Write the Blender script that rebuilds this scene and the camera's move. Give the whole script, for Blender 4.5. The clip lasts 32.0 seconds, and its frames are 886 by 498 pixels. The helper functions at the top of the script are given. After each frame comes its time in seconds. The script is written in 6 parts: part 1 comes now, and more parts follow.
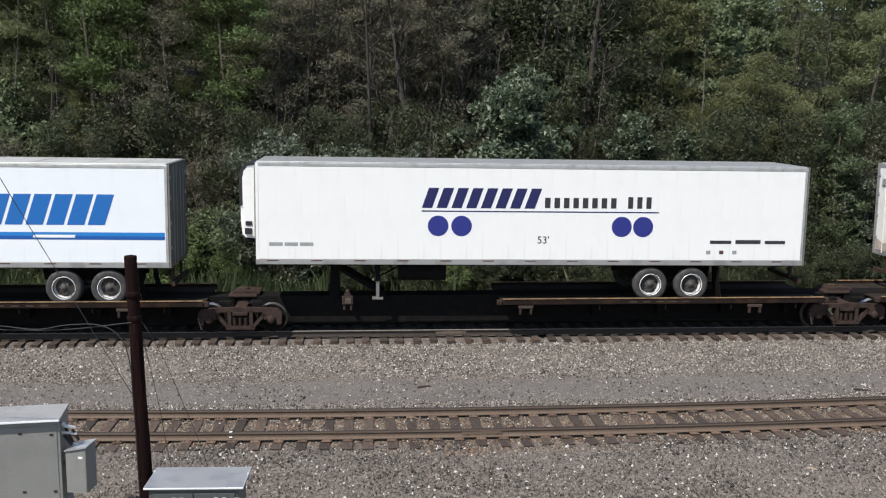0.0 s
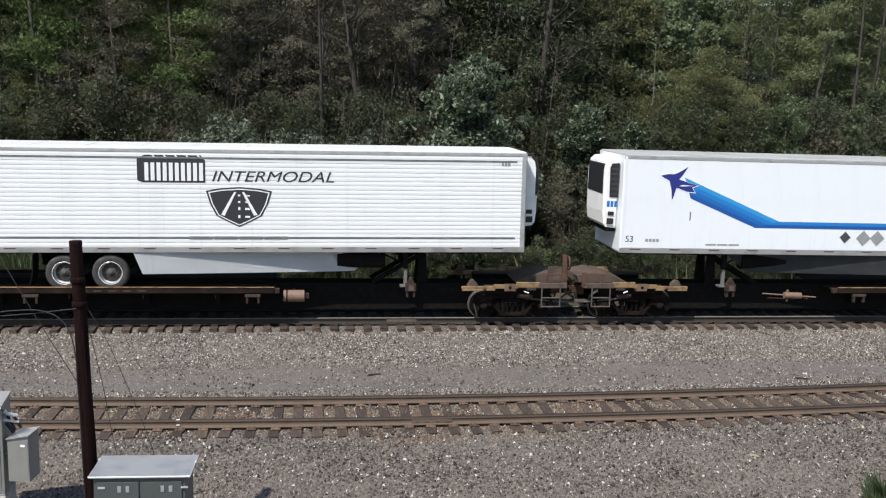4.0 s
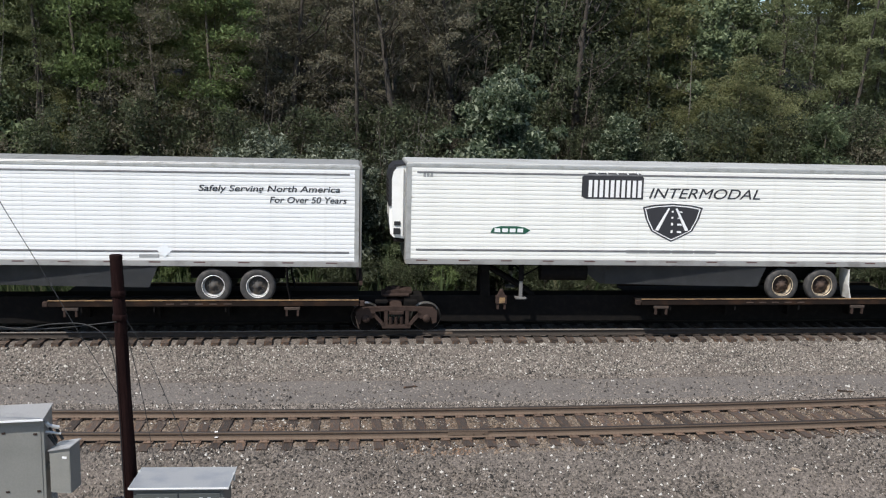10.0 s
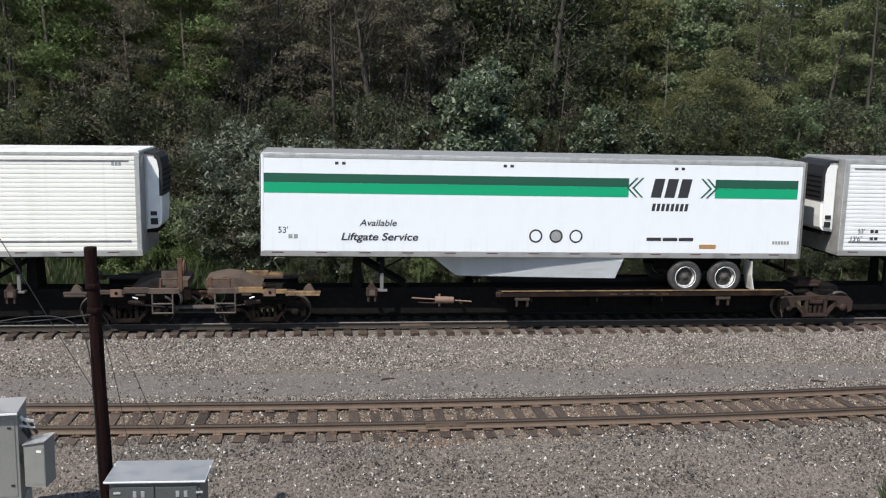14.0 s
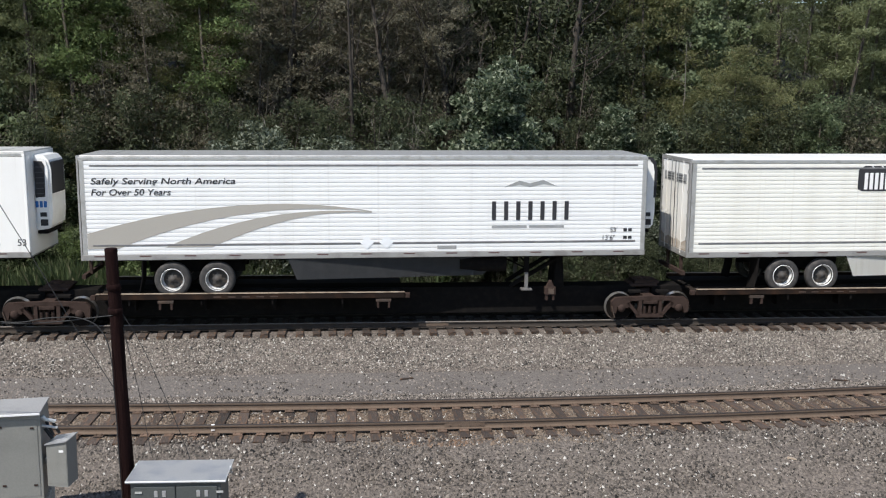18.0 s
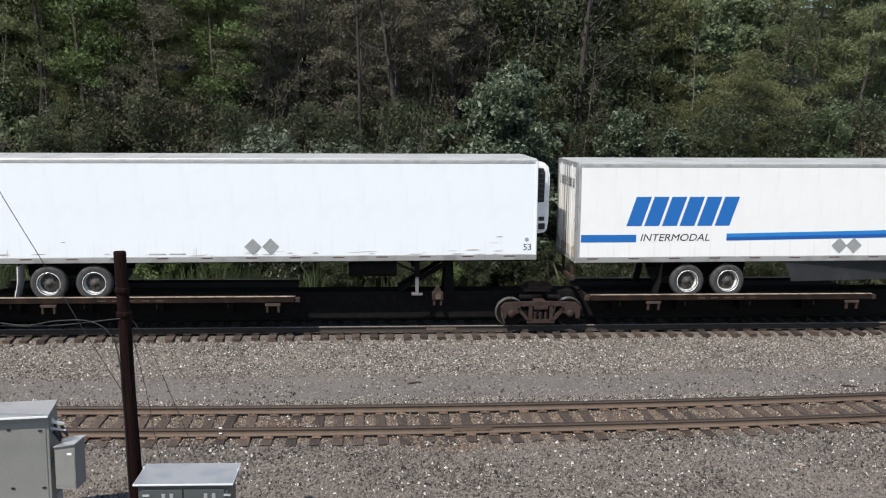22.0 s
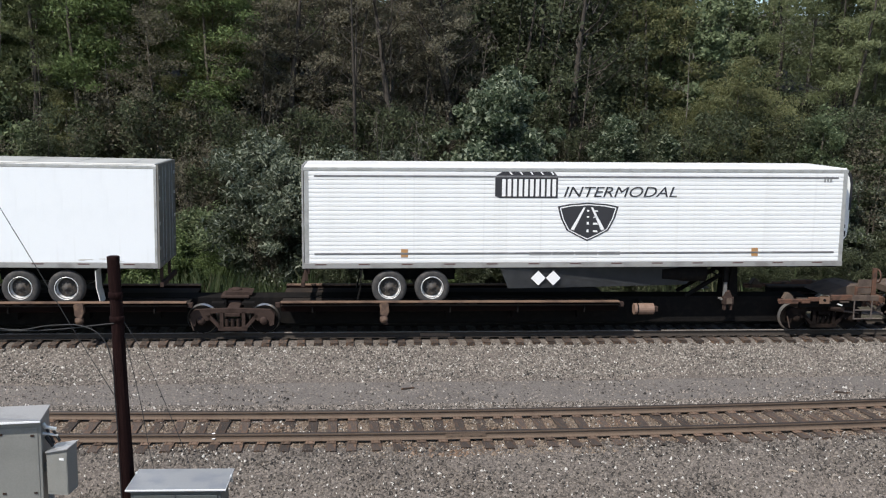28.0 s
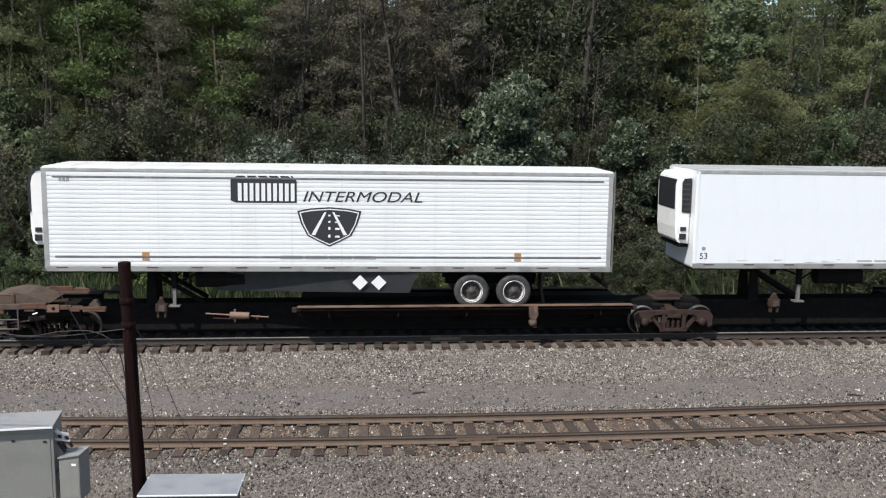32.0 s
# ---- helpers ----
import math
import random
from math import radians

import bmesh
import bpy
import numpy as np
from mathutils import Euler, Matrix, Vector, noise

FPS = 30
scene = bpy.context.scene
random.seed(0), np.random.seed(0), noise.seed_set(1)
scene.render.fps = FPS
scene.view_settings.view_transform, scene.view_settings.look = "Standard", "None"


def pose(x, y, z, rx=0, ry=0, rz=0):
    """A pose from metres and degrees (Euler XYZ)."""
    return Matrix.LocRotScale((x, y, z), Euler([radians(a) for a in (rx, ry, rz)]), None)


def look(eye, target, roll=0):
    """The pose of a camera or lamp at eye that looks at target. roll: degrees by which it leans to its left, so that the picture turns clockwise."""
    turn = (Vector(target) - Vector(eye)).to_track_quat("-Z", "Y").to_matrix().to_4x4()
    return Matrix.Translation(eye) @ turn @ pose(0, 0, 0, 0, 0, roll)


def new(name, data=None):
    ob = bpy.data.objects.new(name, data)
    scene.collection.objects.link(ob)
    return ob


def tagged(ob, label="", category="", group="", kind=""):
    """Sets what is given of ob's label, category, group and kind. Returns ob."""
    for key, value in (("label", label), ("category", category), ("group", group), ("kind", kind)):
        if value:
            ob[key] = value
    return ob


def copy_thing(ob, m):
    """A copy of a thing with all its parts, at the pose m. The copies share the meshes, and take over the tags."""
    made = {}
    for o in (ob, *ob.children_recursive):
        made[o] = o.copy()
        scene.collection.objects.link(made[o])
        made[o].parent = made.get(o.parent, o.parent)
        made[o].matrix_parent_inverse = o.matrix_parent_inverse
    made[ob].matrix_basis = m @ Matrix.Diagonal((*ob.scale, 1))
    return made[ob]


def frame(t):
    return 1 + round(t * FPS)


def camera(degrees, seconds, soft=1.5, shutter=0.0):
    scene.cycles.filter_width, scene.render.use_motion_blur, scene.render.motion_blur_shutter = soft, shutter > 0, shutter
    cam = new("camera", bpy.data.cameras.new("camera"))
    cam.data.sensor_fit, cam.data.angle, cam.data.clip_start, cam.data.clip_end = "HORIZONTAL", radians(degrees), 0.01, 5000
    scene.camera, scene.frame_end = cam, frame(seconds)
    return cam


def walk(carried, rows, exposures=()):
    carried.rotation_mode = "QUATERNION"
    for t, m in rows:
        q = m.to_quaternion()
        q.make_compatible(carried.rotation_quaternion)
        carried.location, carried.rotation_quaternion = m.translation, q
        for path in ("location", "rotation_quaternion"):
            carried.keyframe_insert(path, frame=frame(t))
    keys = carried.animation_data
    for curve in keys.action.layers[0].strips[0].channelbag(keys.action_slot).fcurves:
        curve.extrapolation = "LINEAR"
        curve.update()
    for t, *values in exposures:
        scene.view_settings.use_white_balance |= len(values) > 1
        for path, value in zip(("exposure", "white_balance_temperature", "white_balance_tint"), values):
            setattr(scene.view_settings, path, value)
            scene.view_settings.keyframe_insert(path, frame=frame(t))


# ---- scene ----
# ---- camera ----
EYE = (0.0, 0.0, 7.25)
cam = camera(49.7, 32.0, soft=1.18)
walk(cam, [(t, pose(*EYE, 90 + pitch, roll, yaw)) for t, yaw, pitch, roll in (
    (0, 0.79, -8.57, -0.59), (0.5, 0.78, -8.64, -0.63), (1, 0.78, -8.70, -0.60), (1.5, 0.75, -8.81, -0.61),
    (2, 0.56, -8.83, -0.61), (2.5, 0.50, -8.98, -0.72), (4.5, -2.42, -9.37, -1.68), (5, -1.77, -9.54, -1.63),
    (5.5, -0.68, -9.30, -1.56), (6, -0.62, -8.88, -1.42), (6.5, -0.16, -8.59, -1.46), (7, 0.19, -8.39, -1.33),
    (7.5, 0.10, -8.34, -1.05), (8, -0.01, -8.36, -1.07), (8.5, 0.14, -8.05, -1.04), (9, 0.33, -7.88, -1.14),
    (9.5, 0.33, -8.13, -1.12), (10, 0.06, -8.54, -0.96), (10.5, 0.16, -8.74, -0.95), (11, 0.28, -8.88, -0.88),
    (11.5, 0.28, -8.99, -0.97), (12, -0.05, -8.86, -0.93), (12.5, -0.48, -9.16, -1.26), (13, -1.31, -9.21, -0.94),
    (13.5, -1.28, -9.11, -1.13), (15.5, -1.20, -8.90, -0.69), (16, -0.64, -8.99, -0.84), (16.5, -0.56, -8.91, -0.82),
    (17, -0.41, -9.01, -0.89), (17.5, -0.34, -8.94, -0.72), (18, -0.25, -9.03, -0.69), (18.5, -0.13, -9.05, -0.72),
    (19, -0.00, -9.00, -0.95), (19.5, 0.05, -8.98, -0.83), (20, -0.06, -9.00, -0.78), (20.5, 0.06, -8.95, -0.90),
    (21, 0.30, -9.10, -0.82), (21.5, 0.28, -8.90, -0.99), (22, 0.24, -8.79, -0.77), (22.5, 0.32, -8.89, -0.73),
    (23, 0.30, -9.02, -0.68), (23.5, 0.14, -9.28, -0.64), (24, -0.07, -9.58, -0.80), (24.5, -0.07, -9.43, -0.78),
    (26.5, -0.83, -8.92, -0.89), (27, -0.44, -8.79, -1.10), (27.5, -0.41, -8.63, -0.95), (28, -0.08, -8.45, -0.99),
    (28.5, 0.18, -8.05, -0.91), (29, 0.42, -8.14, -1.05), (29.5, 0.17, -8.27, -0.83), (30, 0.22, -8.42, -0.79),
    (30.5, 0.26, -8.54, -0.77), (31, 0.35, -8.52, -0.91), (31.5, 0.48, -8.27, -0.99), (32, 0.46, -8.21, -0.58),
)])

# how far the train has rolled, in metres
ROLLED = [(0, 0.00), (4, 30.69), (8, 61.84), (12, 93.23), (16, 124.69), (20, 156.13), (24, 187.50), (28, 218.85), (32, 250.25)]

# ---- sky and sun ----
SUN_AT = Vector((-0.62, -0.80, 1.36)).normalized()      # towards the sun
world = bpy.data.worlds.new("world")
scene.world = world
world.use_nodes = True
wn = world.node_tree.nodes
sky = wn.new("ShaderNodeTexSky")
sky.sky_type = "NISHITA"
sky.sun_disc = False
sky.sun_elevation = math.asin(SUN_AT.z)
sky.sun_rotation = math.atan2(SUN_AT.x, SUN_AT.y)
sky.air_density, sky.dust_density = 1.0, 0.6
world.node_tree.links.new(sky.outputs[0], wn["Background"].inputs[0])
wn["Background"].inputs[1].default_value = 0.14
sun = new("sun", bpy.data.lights.new("sun", "SUN"))
sun.data.energy, sun.data.angle, sun.data.color = 5.0, radians(0.55), (1.0, 0.955, 0.885)
sun.matrix_world = look(Vector((0, 0, 60)) + SUN_AT * 40, (0, 0, 60))
scene.view_settings.exposure = 0.15

# ---- materials ----
def material(name, base, rough=0.7, metal=0.0, spots=None, spot_scale=3.0, spot_amount=0.5, grain=0.12, grain_scale=40.0,
             bump=0.0, bump_scale=60.0, streaks=None, streak_amount=0.4, island=0.0, spec=0.5, objects=0.0, stretch=(1, 1, 1)):
    """Paint, metal, wood or stone: a base colour, blotches, vertical streaks, fine grain and relief, at true size."""
    m = bpy.data.materials.new(name)
    m.use_nodes = True
    nt, ns = m.node_tree, m.node_tree.nodes
    b = ns["Principled BSDF"]
    link = nt.links.new
    co = ns.new("ShaderNodeTexCoord")
    mp = ns.new("ShaderNodeMapping")
    mp.inputs["Scale"].default_value = stretch
    link(co.outputs["Object"], mp.inputs[0])
    at = mp.outputs[0]

    def fuzz(scale, lo, hi, vec, detail=5.0):
        n = ns.new("ShaderNodeTexNoise")
        n.inputs["Scale"].default_value, n.inputs["Detail"].default_value = scale, detail
        link(vec, n.inputs["Vector"])
        r = ns.new("ShaderNodeMapRange")
        r.inputs[1].default_value, r.inputs[2].default_value = lo, hi
        link(n.outputs["Fac"], r.inputs[0])
        return r.outputs[0]

    def mix(fac, a, c, kind="MIX"):
        x = ns.new("ShaderNodeMix")
        x.data_type, x.blend_type = "RGBA", kind
        for sock, v in ((x.inputs[0], fac), (x.inputs[6], a), (x.inputs[7], c)):
            if isinstance(v, (int, float)):
                sock.default_value = v
            elif isinstance(v, tuple):
                sock.default_value = (*v, 1)
            else:
                link(v, sock)
        return x.outputs[2]

    def scaled(sock, k):
        q = ns.new("ShaderNodeMath")
        q.operation = "MULTIPLY"
        q.inputs[1].default_value = k
        link(sock, q.inputs[0])
        return q.outputs[0]

    col = base
    if spots:
        col = mix(scaled(fuzz(spot_scale, 0.48, 0.68, at), spot_amount), col, spots)
    if streaks:
        ms = ns.new("ShaderNodeMapping")
        ms.inputs["Scale"].default_value = (2.6, 2.6, 0.16)
        link(co.outputs["Object"], ms.inputs[0])
        col = mix(scaled(fuzz(3.0, 0.56, 0.78, ms.outputs[0], 8.0), streak_amount), col, streaks)
    if grain:
        col = mix(grain, col, fuzz(grain_scale, 0.3, 0.7, at, 3.0), "OVERLAY")
    if island:
        g = ns.new("ShaderNodeNewGeometry")
        col = mix(island, col, g.outputs["Random Per Island"], "OVERLAY")
    if objects:
        g = ns.new("ShaderNodeObjectInfo")
        col = mix(objects, col, g.outputs["Random"], "OVERLAY")
    if isinstance(col, tuple):
        b.inputs["Base Color"].default_value = (*col, 1)
    else:
        link(col, b.inputs["Base Color"])
    b.inputs["Roughness"].default_value, b.inputs["Metallic"].default_value = rough, metal
    b.inputs["Specular IOR Level"].default_value = spec
    if bump:
        n = ns.new("ShaderNodeTexNoise")
        n.inputs["Scale"].default_value, n.inputs["Detail"].default_value = bump_scale, 4.0
        link(at, n.inputs["Vector"])
        k = ns.new("ShaderNodeBump")
        k.inputs["Strength"].default_value, k.inputs["Distance"].default_value = 0.9, bump
        link(n.outputs["Fac"], k.inputs["Height"])
        link(k.outputs[0], b.inputs["Normal"])
    return m


def leaf_material(name, base, other, dry=None, low=0.68):
    """Leaves: colour by leaf and by branch, half matt, a little light through the blade."""
    m = bpy.data.materials.new(name)
    m.use_nodes = True
    nt, ns = m.node_tree, m.node_tree.nodes
    b = ns["Principled BSDF"]
    g = ns.new("ShaderNodeNewGeometry")
    ramp = ns.new("ShaderNodeValToRGB")
    ramp.color_ramp.elements[0].color = (*[c * low for c in base], 1)
    ramp.color_ramp.elements[1].color = (*other, 1)
    mid = ramp.color_ramp.elements.new(0.55)
    mid.color = (*base, 1)
    if dry:
        e = ramp.color_ramp.elements.new(0.90)
        e.color = (*other, 1)
        ramp.color_ramp.elements[-1].color = (*dry, 1)
    nt.links.new(g.outputs["Random Per Island"], ramp.inputs[0])
    co = ns.new("ShaderNodeTexCoord")
    n = ns.new("ShaderNodeTexNoise")
    n.inputs["Scale"].default_value = 0.7
    nt.links.new(co.outputs["Object"], n.inputs["Vector"])
    x = ns.new("ShaderNodeMix")
    x.data_type, x.blend_type = "RGBA", "OVERLAY"
    x.inputs[0].default_value = 0.5
    nt.links.new(ramp.outputs[0], x.inputs[6])
    nt.links.new(n.outputs["Fac"], x.inputs[7])
    nt.links.new(x.outputs[2], b.inputs["Base Color"])
    b.inputs["Roughness"].default_value = 0.6
    b.inputs["Specular IOR Level"].default_value = 0.3
    t = ns.new("ShaderNodeBsdfTranslucent")
    nt.links.new(x.outputs[2], t.inputs[0])
    s = ns.new("ShaderNodeMixShader")
    s.inputs[0].default_value = 0.5
    nt.links.new(b.outputs[0], s.inputs[1])
    nt.links.new(t.outputs[0], s.inputs[2])
    nt.links.new(s.outputs[0], ns["Material Output"].inputs[0])
    return m


M = {}
M["white"] = material("white trailer paint", (0.812, 0.807, 0.788), 0.35, grain=0.05, streaks=(0.430, 0.411, 0.363), streak_amount=0.22, spots=(0.688, 0.683, 0.659), spot_scale=1.0, spot_amount=0.25)
M["neutral"] = material("neutral white paint", (0.807, 0.812, 0.812), 0.35, grain=0.05, streaks=(0.497, 0.477, 0.439), streak_amount=0.25, spots=(0.707, 0.707, 0.688), spot_scale=1.0, spot_amount=0.35)
M["clean"] = material("clean white paint", (0.793, 0.817, 0.840), 0.3, grain=0.04, streaks=(0.573, 0.573, 0.554), streak_amount=0.18, spots=(0.688, 0.716, 0.745), spot_scale=0.9, spot_amount=0.3)
M["cream"] = material("aged white paint", (0.745, 0.722, 0.670), 0.45, grain=0.06, streaks=(0.439, 0.372, 0.286), streak_amount=0.5, spots=(0.630, 0.592, 0.516), spot_scale=1.4, spot_amount=0.4)
M["ivory"] = material("ivory paint", (0.821, 0.812, 0.759), 0.4, grain=0.05, streaks=(0.554, 0.516, 0.430), streak_amount=0.3, spots=(0.668, 0.645, 0.573), spot_scale=1.1, spot_amount=0.35)
M["alu"] = material("dull aluminium", (0.50, 0.50, 0.49), 0.42, 0.55, spots=(0.30, 0.29, 0.27), spot_scale=5, spot_amount=0.5, grain=0.1)
M["warm"] = material("slightly aged white paint", (0.812, 0.807, 0.772), 0.4, grain=0.05, streaks=(0.573, 0.544, 0.477), streak_amount=0.2, spots=(0.688, 0.678, 0.640), spot_scale=1.0, spot_amount=0.3)
M["soiled"] = material("soiled door panel", (0.80, 0.79, 0.76), 0.5, grain=0.06, streaks=(0.60, 0.52, 0.44), streak_amount=0.25, spots=(0.62, 0.57, 0.50), spot_scale=0.9, spot_amount=0.4)
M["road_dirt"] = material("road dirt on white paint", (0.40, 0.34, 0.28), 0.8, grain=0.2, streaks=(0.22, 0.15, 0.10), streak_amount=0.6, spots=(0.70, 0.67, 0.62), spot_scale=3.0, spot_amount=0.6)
# dark copy of the door panel: shade of the +x end put into the colour
M["shaded_door"] = material("grimy door panel", (0.165, 0.160, 0.145), 0.6, 0.2, grain=0.1, streaks=(0.08, 0.06, 0.045), streak_amount=0.7, spots=(0.10, 0.085, 0.07), spot_scale=1.5, spot_amount=0.6)
M["rail_alu"] = material("dull scuffed floor rail", (0.34, 0.335, 0.325), 0.5, 0.3, spots=(0.20, 0.19, 0.18), spot_scale=2.5, spot_amount=0.7, grain=0.12)
M["hub"] = material("grimy wheel hub", (0.060, 0.056, 0.053), 0.75, 0.2, spots=(0.12, 0.085, 0.055), spot_scale=9, spot_amount=0.5)
M["leg_steel"] = material("dull galvanised steel", (0.17, 0.165, 0.16), 0.6, 0.2, spots=(0.10, 0.09, 0.08), spot_scale=6, spot_amount=0.7)
M["rub"] = material("grey rub rail", (0.16, 0.16, 0.165), 0.5, 0.3, spots=(0.30, 0.30, 0.30), spot_scale=3, spot_amount=0.6)
M["scuff"] = material("grey scrapes", (0.50, 0.48, 0.44), 0.7, spots=(0.28, 0.25, 0.21), spot_scale=2.2, spot_amount=0.9)
M["flap"] = material("white mud flap", (0.70, 0.69, 0.66), 0.6, spots=(0.36, 0.33, 0.28), spot_scale=4, spot_amount=0.6)
M["roof"] = material("sheet roof", (0.55, 0.55, 0.53), 0.5, 0.3, spots=(0.36, 0.35, 0.32), spot_scale=0.8, spot_amount=0.5, grain=0.1)
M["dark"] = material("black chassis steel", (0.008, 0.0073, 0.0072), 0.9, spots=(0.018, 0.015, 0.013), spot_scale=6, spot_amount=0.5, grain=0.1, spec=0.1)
M["skirt"] = material("dark grey side skirt", (0.055, 0.057, 0.062), 0.5, spots=(0.10, 0.10, 0.10), spot_scale=2, spot_amount=0.4)
M["rubber"] = material("tyre rubber", (0.035, 0.034, 0.034), 0.85, spots=(0.09, 0.08, 0.075), spot_scale=7, spot_amount=0.6, bump=0.004, bump_scale=90)
M["rim"] = material("polished wheel rim", (0.88, 0.88, 0.87), 0.35, 0.25, spots=(0.5, 0.46, 0.42), spot_scale=9, spot_amount=0.4)
M["rust_rim"] = material("rusty wheel rim", (0.60, 0.50, 0.36), 0.5, 0.4, spots=(0.22, 0.12, 0.06), spot_scale=12, spot_amount=0.7)
M["car"] = material("railcar oxide brown", (0.046, 0.029, 0.022), 0.85, spots=(0.085, 0.052, 0.034), spot_scale=3, spot_amount=0.6, streaks=(0.03, 0.025, 0.02), streak_amount=0.6, bump=0.003)
M["tread_plate"] = material("grimy tread plate", (0.022, 0.017, 0.014), 0.85, spots=(0.04, 0.028, 0.021), spot_scale=3, spot_amount=0.7, grain=0.2, spec=0.2)
M["rust"] = material("rust-red steel", (0.100, 0.048, 0.029), 0.8, spots=(0.034, 0.020, 0.015), spot_scale=5, spot_amount=0.9, grain=0.2)
M["deck"] = material("worn platform deck", (0.050, 0.036, 0.028), 0.8, 0.1, spots=(0.075, 0.048, 0.034), spot_scale=4, spot_amount=0.8, grain=0.2)
M["yellow"] = material("faded yellow paint", (0.24, 0.150, 0.070), 0.75, spots=(0.085, 0.048, 0.030), spot_scale=4.5, spot_amount=1.0, grain=0.2)
M["sill"] = material("blackened brown side sill", (0.017, 0.012, 0.010), 0.85, spots=(0.044, 0.024, 0.015), spot_scale=2.0, spot_amount=0.8, spec=0.08)
# red-brown lowered to near black, the shade under the edge cap included
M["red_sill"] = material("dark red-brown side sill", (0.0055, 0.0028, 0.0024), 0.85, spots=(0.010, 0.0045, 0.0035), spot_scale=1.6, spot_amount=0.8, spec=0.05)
M["dusty_plate"] = material("dusty brown plate", (0.092, 0.066, 0.050), 0.85, spots=(0.048, 0.032, 0.025), spot_scale=3.5, spot_amount=0.8, grain=0.2)
M["step_iron"] = material("worn grey-brown iron", (0.098, 0.080, 0.071), 0.7, 0.2, spots=(0.06, 0.042, 0.034), spot_scale=6, spot_amount=0.8)
M["worn_knuckle"] = material("worn brown casting", (0.085, 0.052, 0.038), 0.8, 0.1, spots=(0.20, 0.13, 0.085), spot_scale=7, spot_amount=0.7)
M["dull_edge"] = material("dull worn edge", (0.17, 0.105, 0.070), 0.7, 0.1, spots=(0.06, 0.035, 0.025), spot_scale=1.8, spot_amount=0.9)
M["worn_edge"] = material("scuffed steel edge", (0.42, 0.34, 0.26), 0.6, 0.2, spots=(0.12, 0.08, 0.055), spot_scale=3, spot_amount=0.9)
M["truck"] = material("cast steel bogie", (0.046, 0.031, 0.026), 0.85, spots=(0.026, 0.017, 0.014), spot_scale=6, spot_amount=0.7, bump=0.004, bump_scale=40, spec=0.12)
# darker copy of the bogie steel: grime, and the overhang's shade in the colour
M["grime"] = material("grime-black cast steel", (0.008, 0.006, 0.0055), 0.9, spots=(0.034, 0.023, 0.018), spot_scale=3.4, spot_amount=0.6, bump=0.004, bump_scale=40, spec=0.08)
M["tread"] = material("bright wheel tread", (0.62, 0.60, 0.58), 0.28, 0.9)
M["old_head"] = material("rusted rail head", (0.034, 0.025, 0.021), 0.6, 0.3, spots=(0.055, 0.036, 0.027), spot_scale=5)
M["rusty_bed"] = material("rust-stained ballast", (0.122, 0.088, 0.062), 0.95, spots=(0.085, 0.055, 0.038), spot_scale=1.4, spot_amount=0.8, grain=0.5, grain_scale=16, bump=0.05, bump_scale=17)
M["rusty_stone"] = material("rust-stained ballast stone", (0.138, 0.108, 0.081), 0.9, grain=0.2, island=0.7, spots=(0.13, 0.074, 0.043), spot_scale=0.8, spot_amount=0.7)
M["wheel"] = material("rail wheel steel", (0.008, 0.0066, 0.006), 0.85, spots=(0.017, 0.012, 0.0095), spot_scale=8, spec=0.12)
M["tank"] = material("tan air reservoir", (0.20, 0.128, 0.095), 0.7, spots=(0.13, 0.075, 0.05), spot_scale=6)
M["reefer"] = material("white reefer casing", (0.82, 0.82, 0.80), 0.35, spots=(0.62, 0.61, 0.57), spot_scale=2.5, spot_amount=0.35)
M["grille"] = material("black grille", (0.015, 0.015, 0.018), 0.6)
M["blue"] = material("mid blue vinyl", (0.012, 0.13, 0.42), 0.4, grain=0.06)
M["pale_blue"] = material("light blue vinyl", (0.03, 0.28, 0.62), 0.4, grain=0.06)
M["sky_blue"] = material("sky blue vinyl", (0.016, 0.19, 0.52), 0.4, grain=0.06)
M["royal"] = material("deep blue vinyl", (0.010, 0.085, 0.33), 0.4, grain=0.06)
M["navy"] = material("navy vinyl", (0.022, 0.030, 0.20), 0.4, grain=0.06)
M["dark_navy"] = material("dark navy vinyl", (0.014, 0.016, 0.085), 0.4, grain=0.06)
M["ink"] = material("dark vinyl lettering", (0.03, 0.03, 0.035), 0.45, grain=0.05)
M["indigo"] = material("faded indigo vinyl", (0.045, 0.04, 0.15), 0.45, grain=0.1, spots=(0.10, 0.09, 0.20), spot_scale=9)
M["green"] = material("green vinyl", (0.0, 0.33, 0.15), 0.4, grain=0.06)
M["deep_green"] = material("dark green vinyl", (0.012, 0.085, 0.052), 0.4, grain=0.06)
M["taupe"] = material("taupe vinyl", (0.37, 0.35, 0.315), 0.45, grain=0.08)
M["pale"] = material("white vinyl", (0.80, 0.80, 0.80), 0.4)
M["placard"] = material("grey placard", (0.27, 0.28, 0.28), 0.5, spots=(0.4, 0.4, 0.4), spot_scale=9)
M["reflector"] = material("dark red reflector tape", (0.085, 0.045, 0.042), 0.4)
M["orange"] = material("faded orange sticker", (0.40, 0.21, 0.075), 0.6, spots=(0.26, 0.19, 0.13), spot_scale=14, spot_amount=0.8)
M["rail"] = material("rusty rail", (0.145, 0.104, 0.076), 0.75, 0.2, spots=(0.11, 0.075, 0.055), spot_scale=4, spot_amount=0.6, grain=0.15)
M["grey_rail"] = material("busy rail steel", (0.046, 0.039, 0.034), 0.85, 0.0, spec=0.1, spots=(0.055, 0.043, 0.036), spot_scale=4, spot_amount=0.6, grain=0.15)
M["railhead"] = material("worn rail head", (0.19, 0.172, 0.158), 0.75, 0.1, spots=(0.12, 0.09, 0.07), spot_scale=6, spot_amount=0.5, spec=0.1)
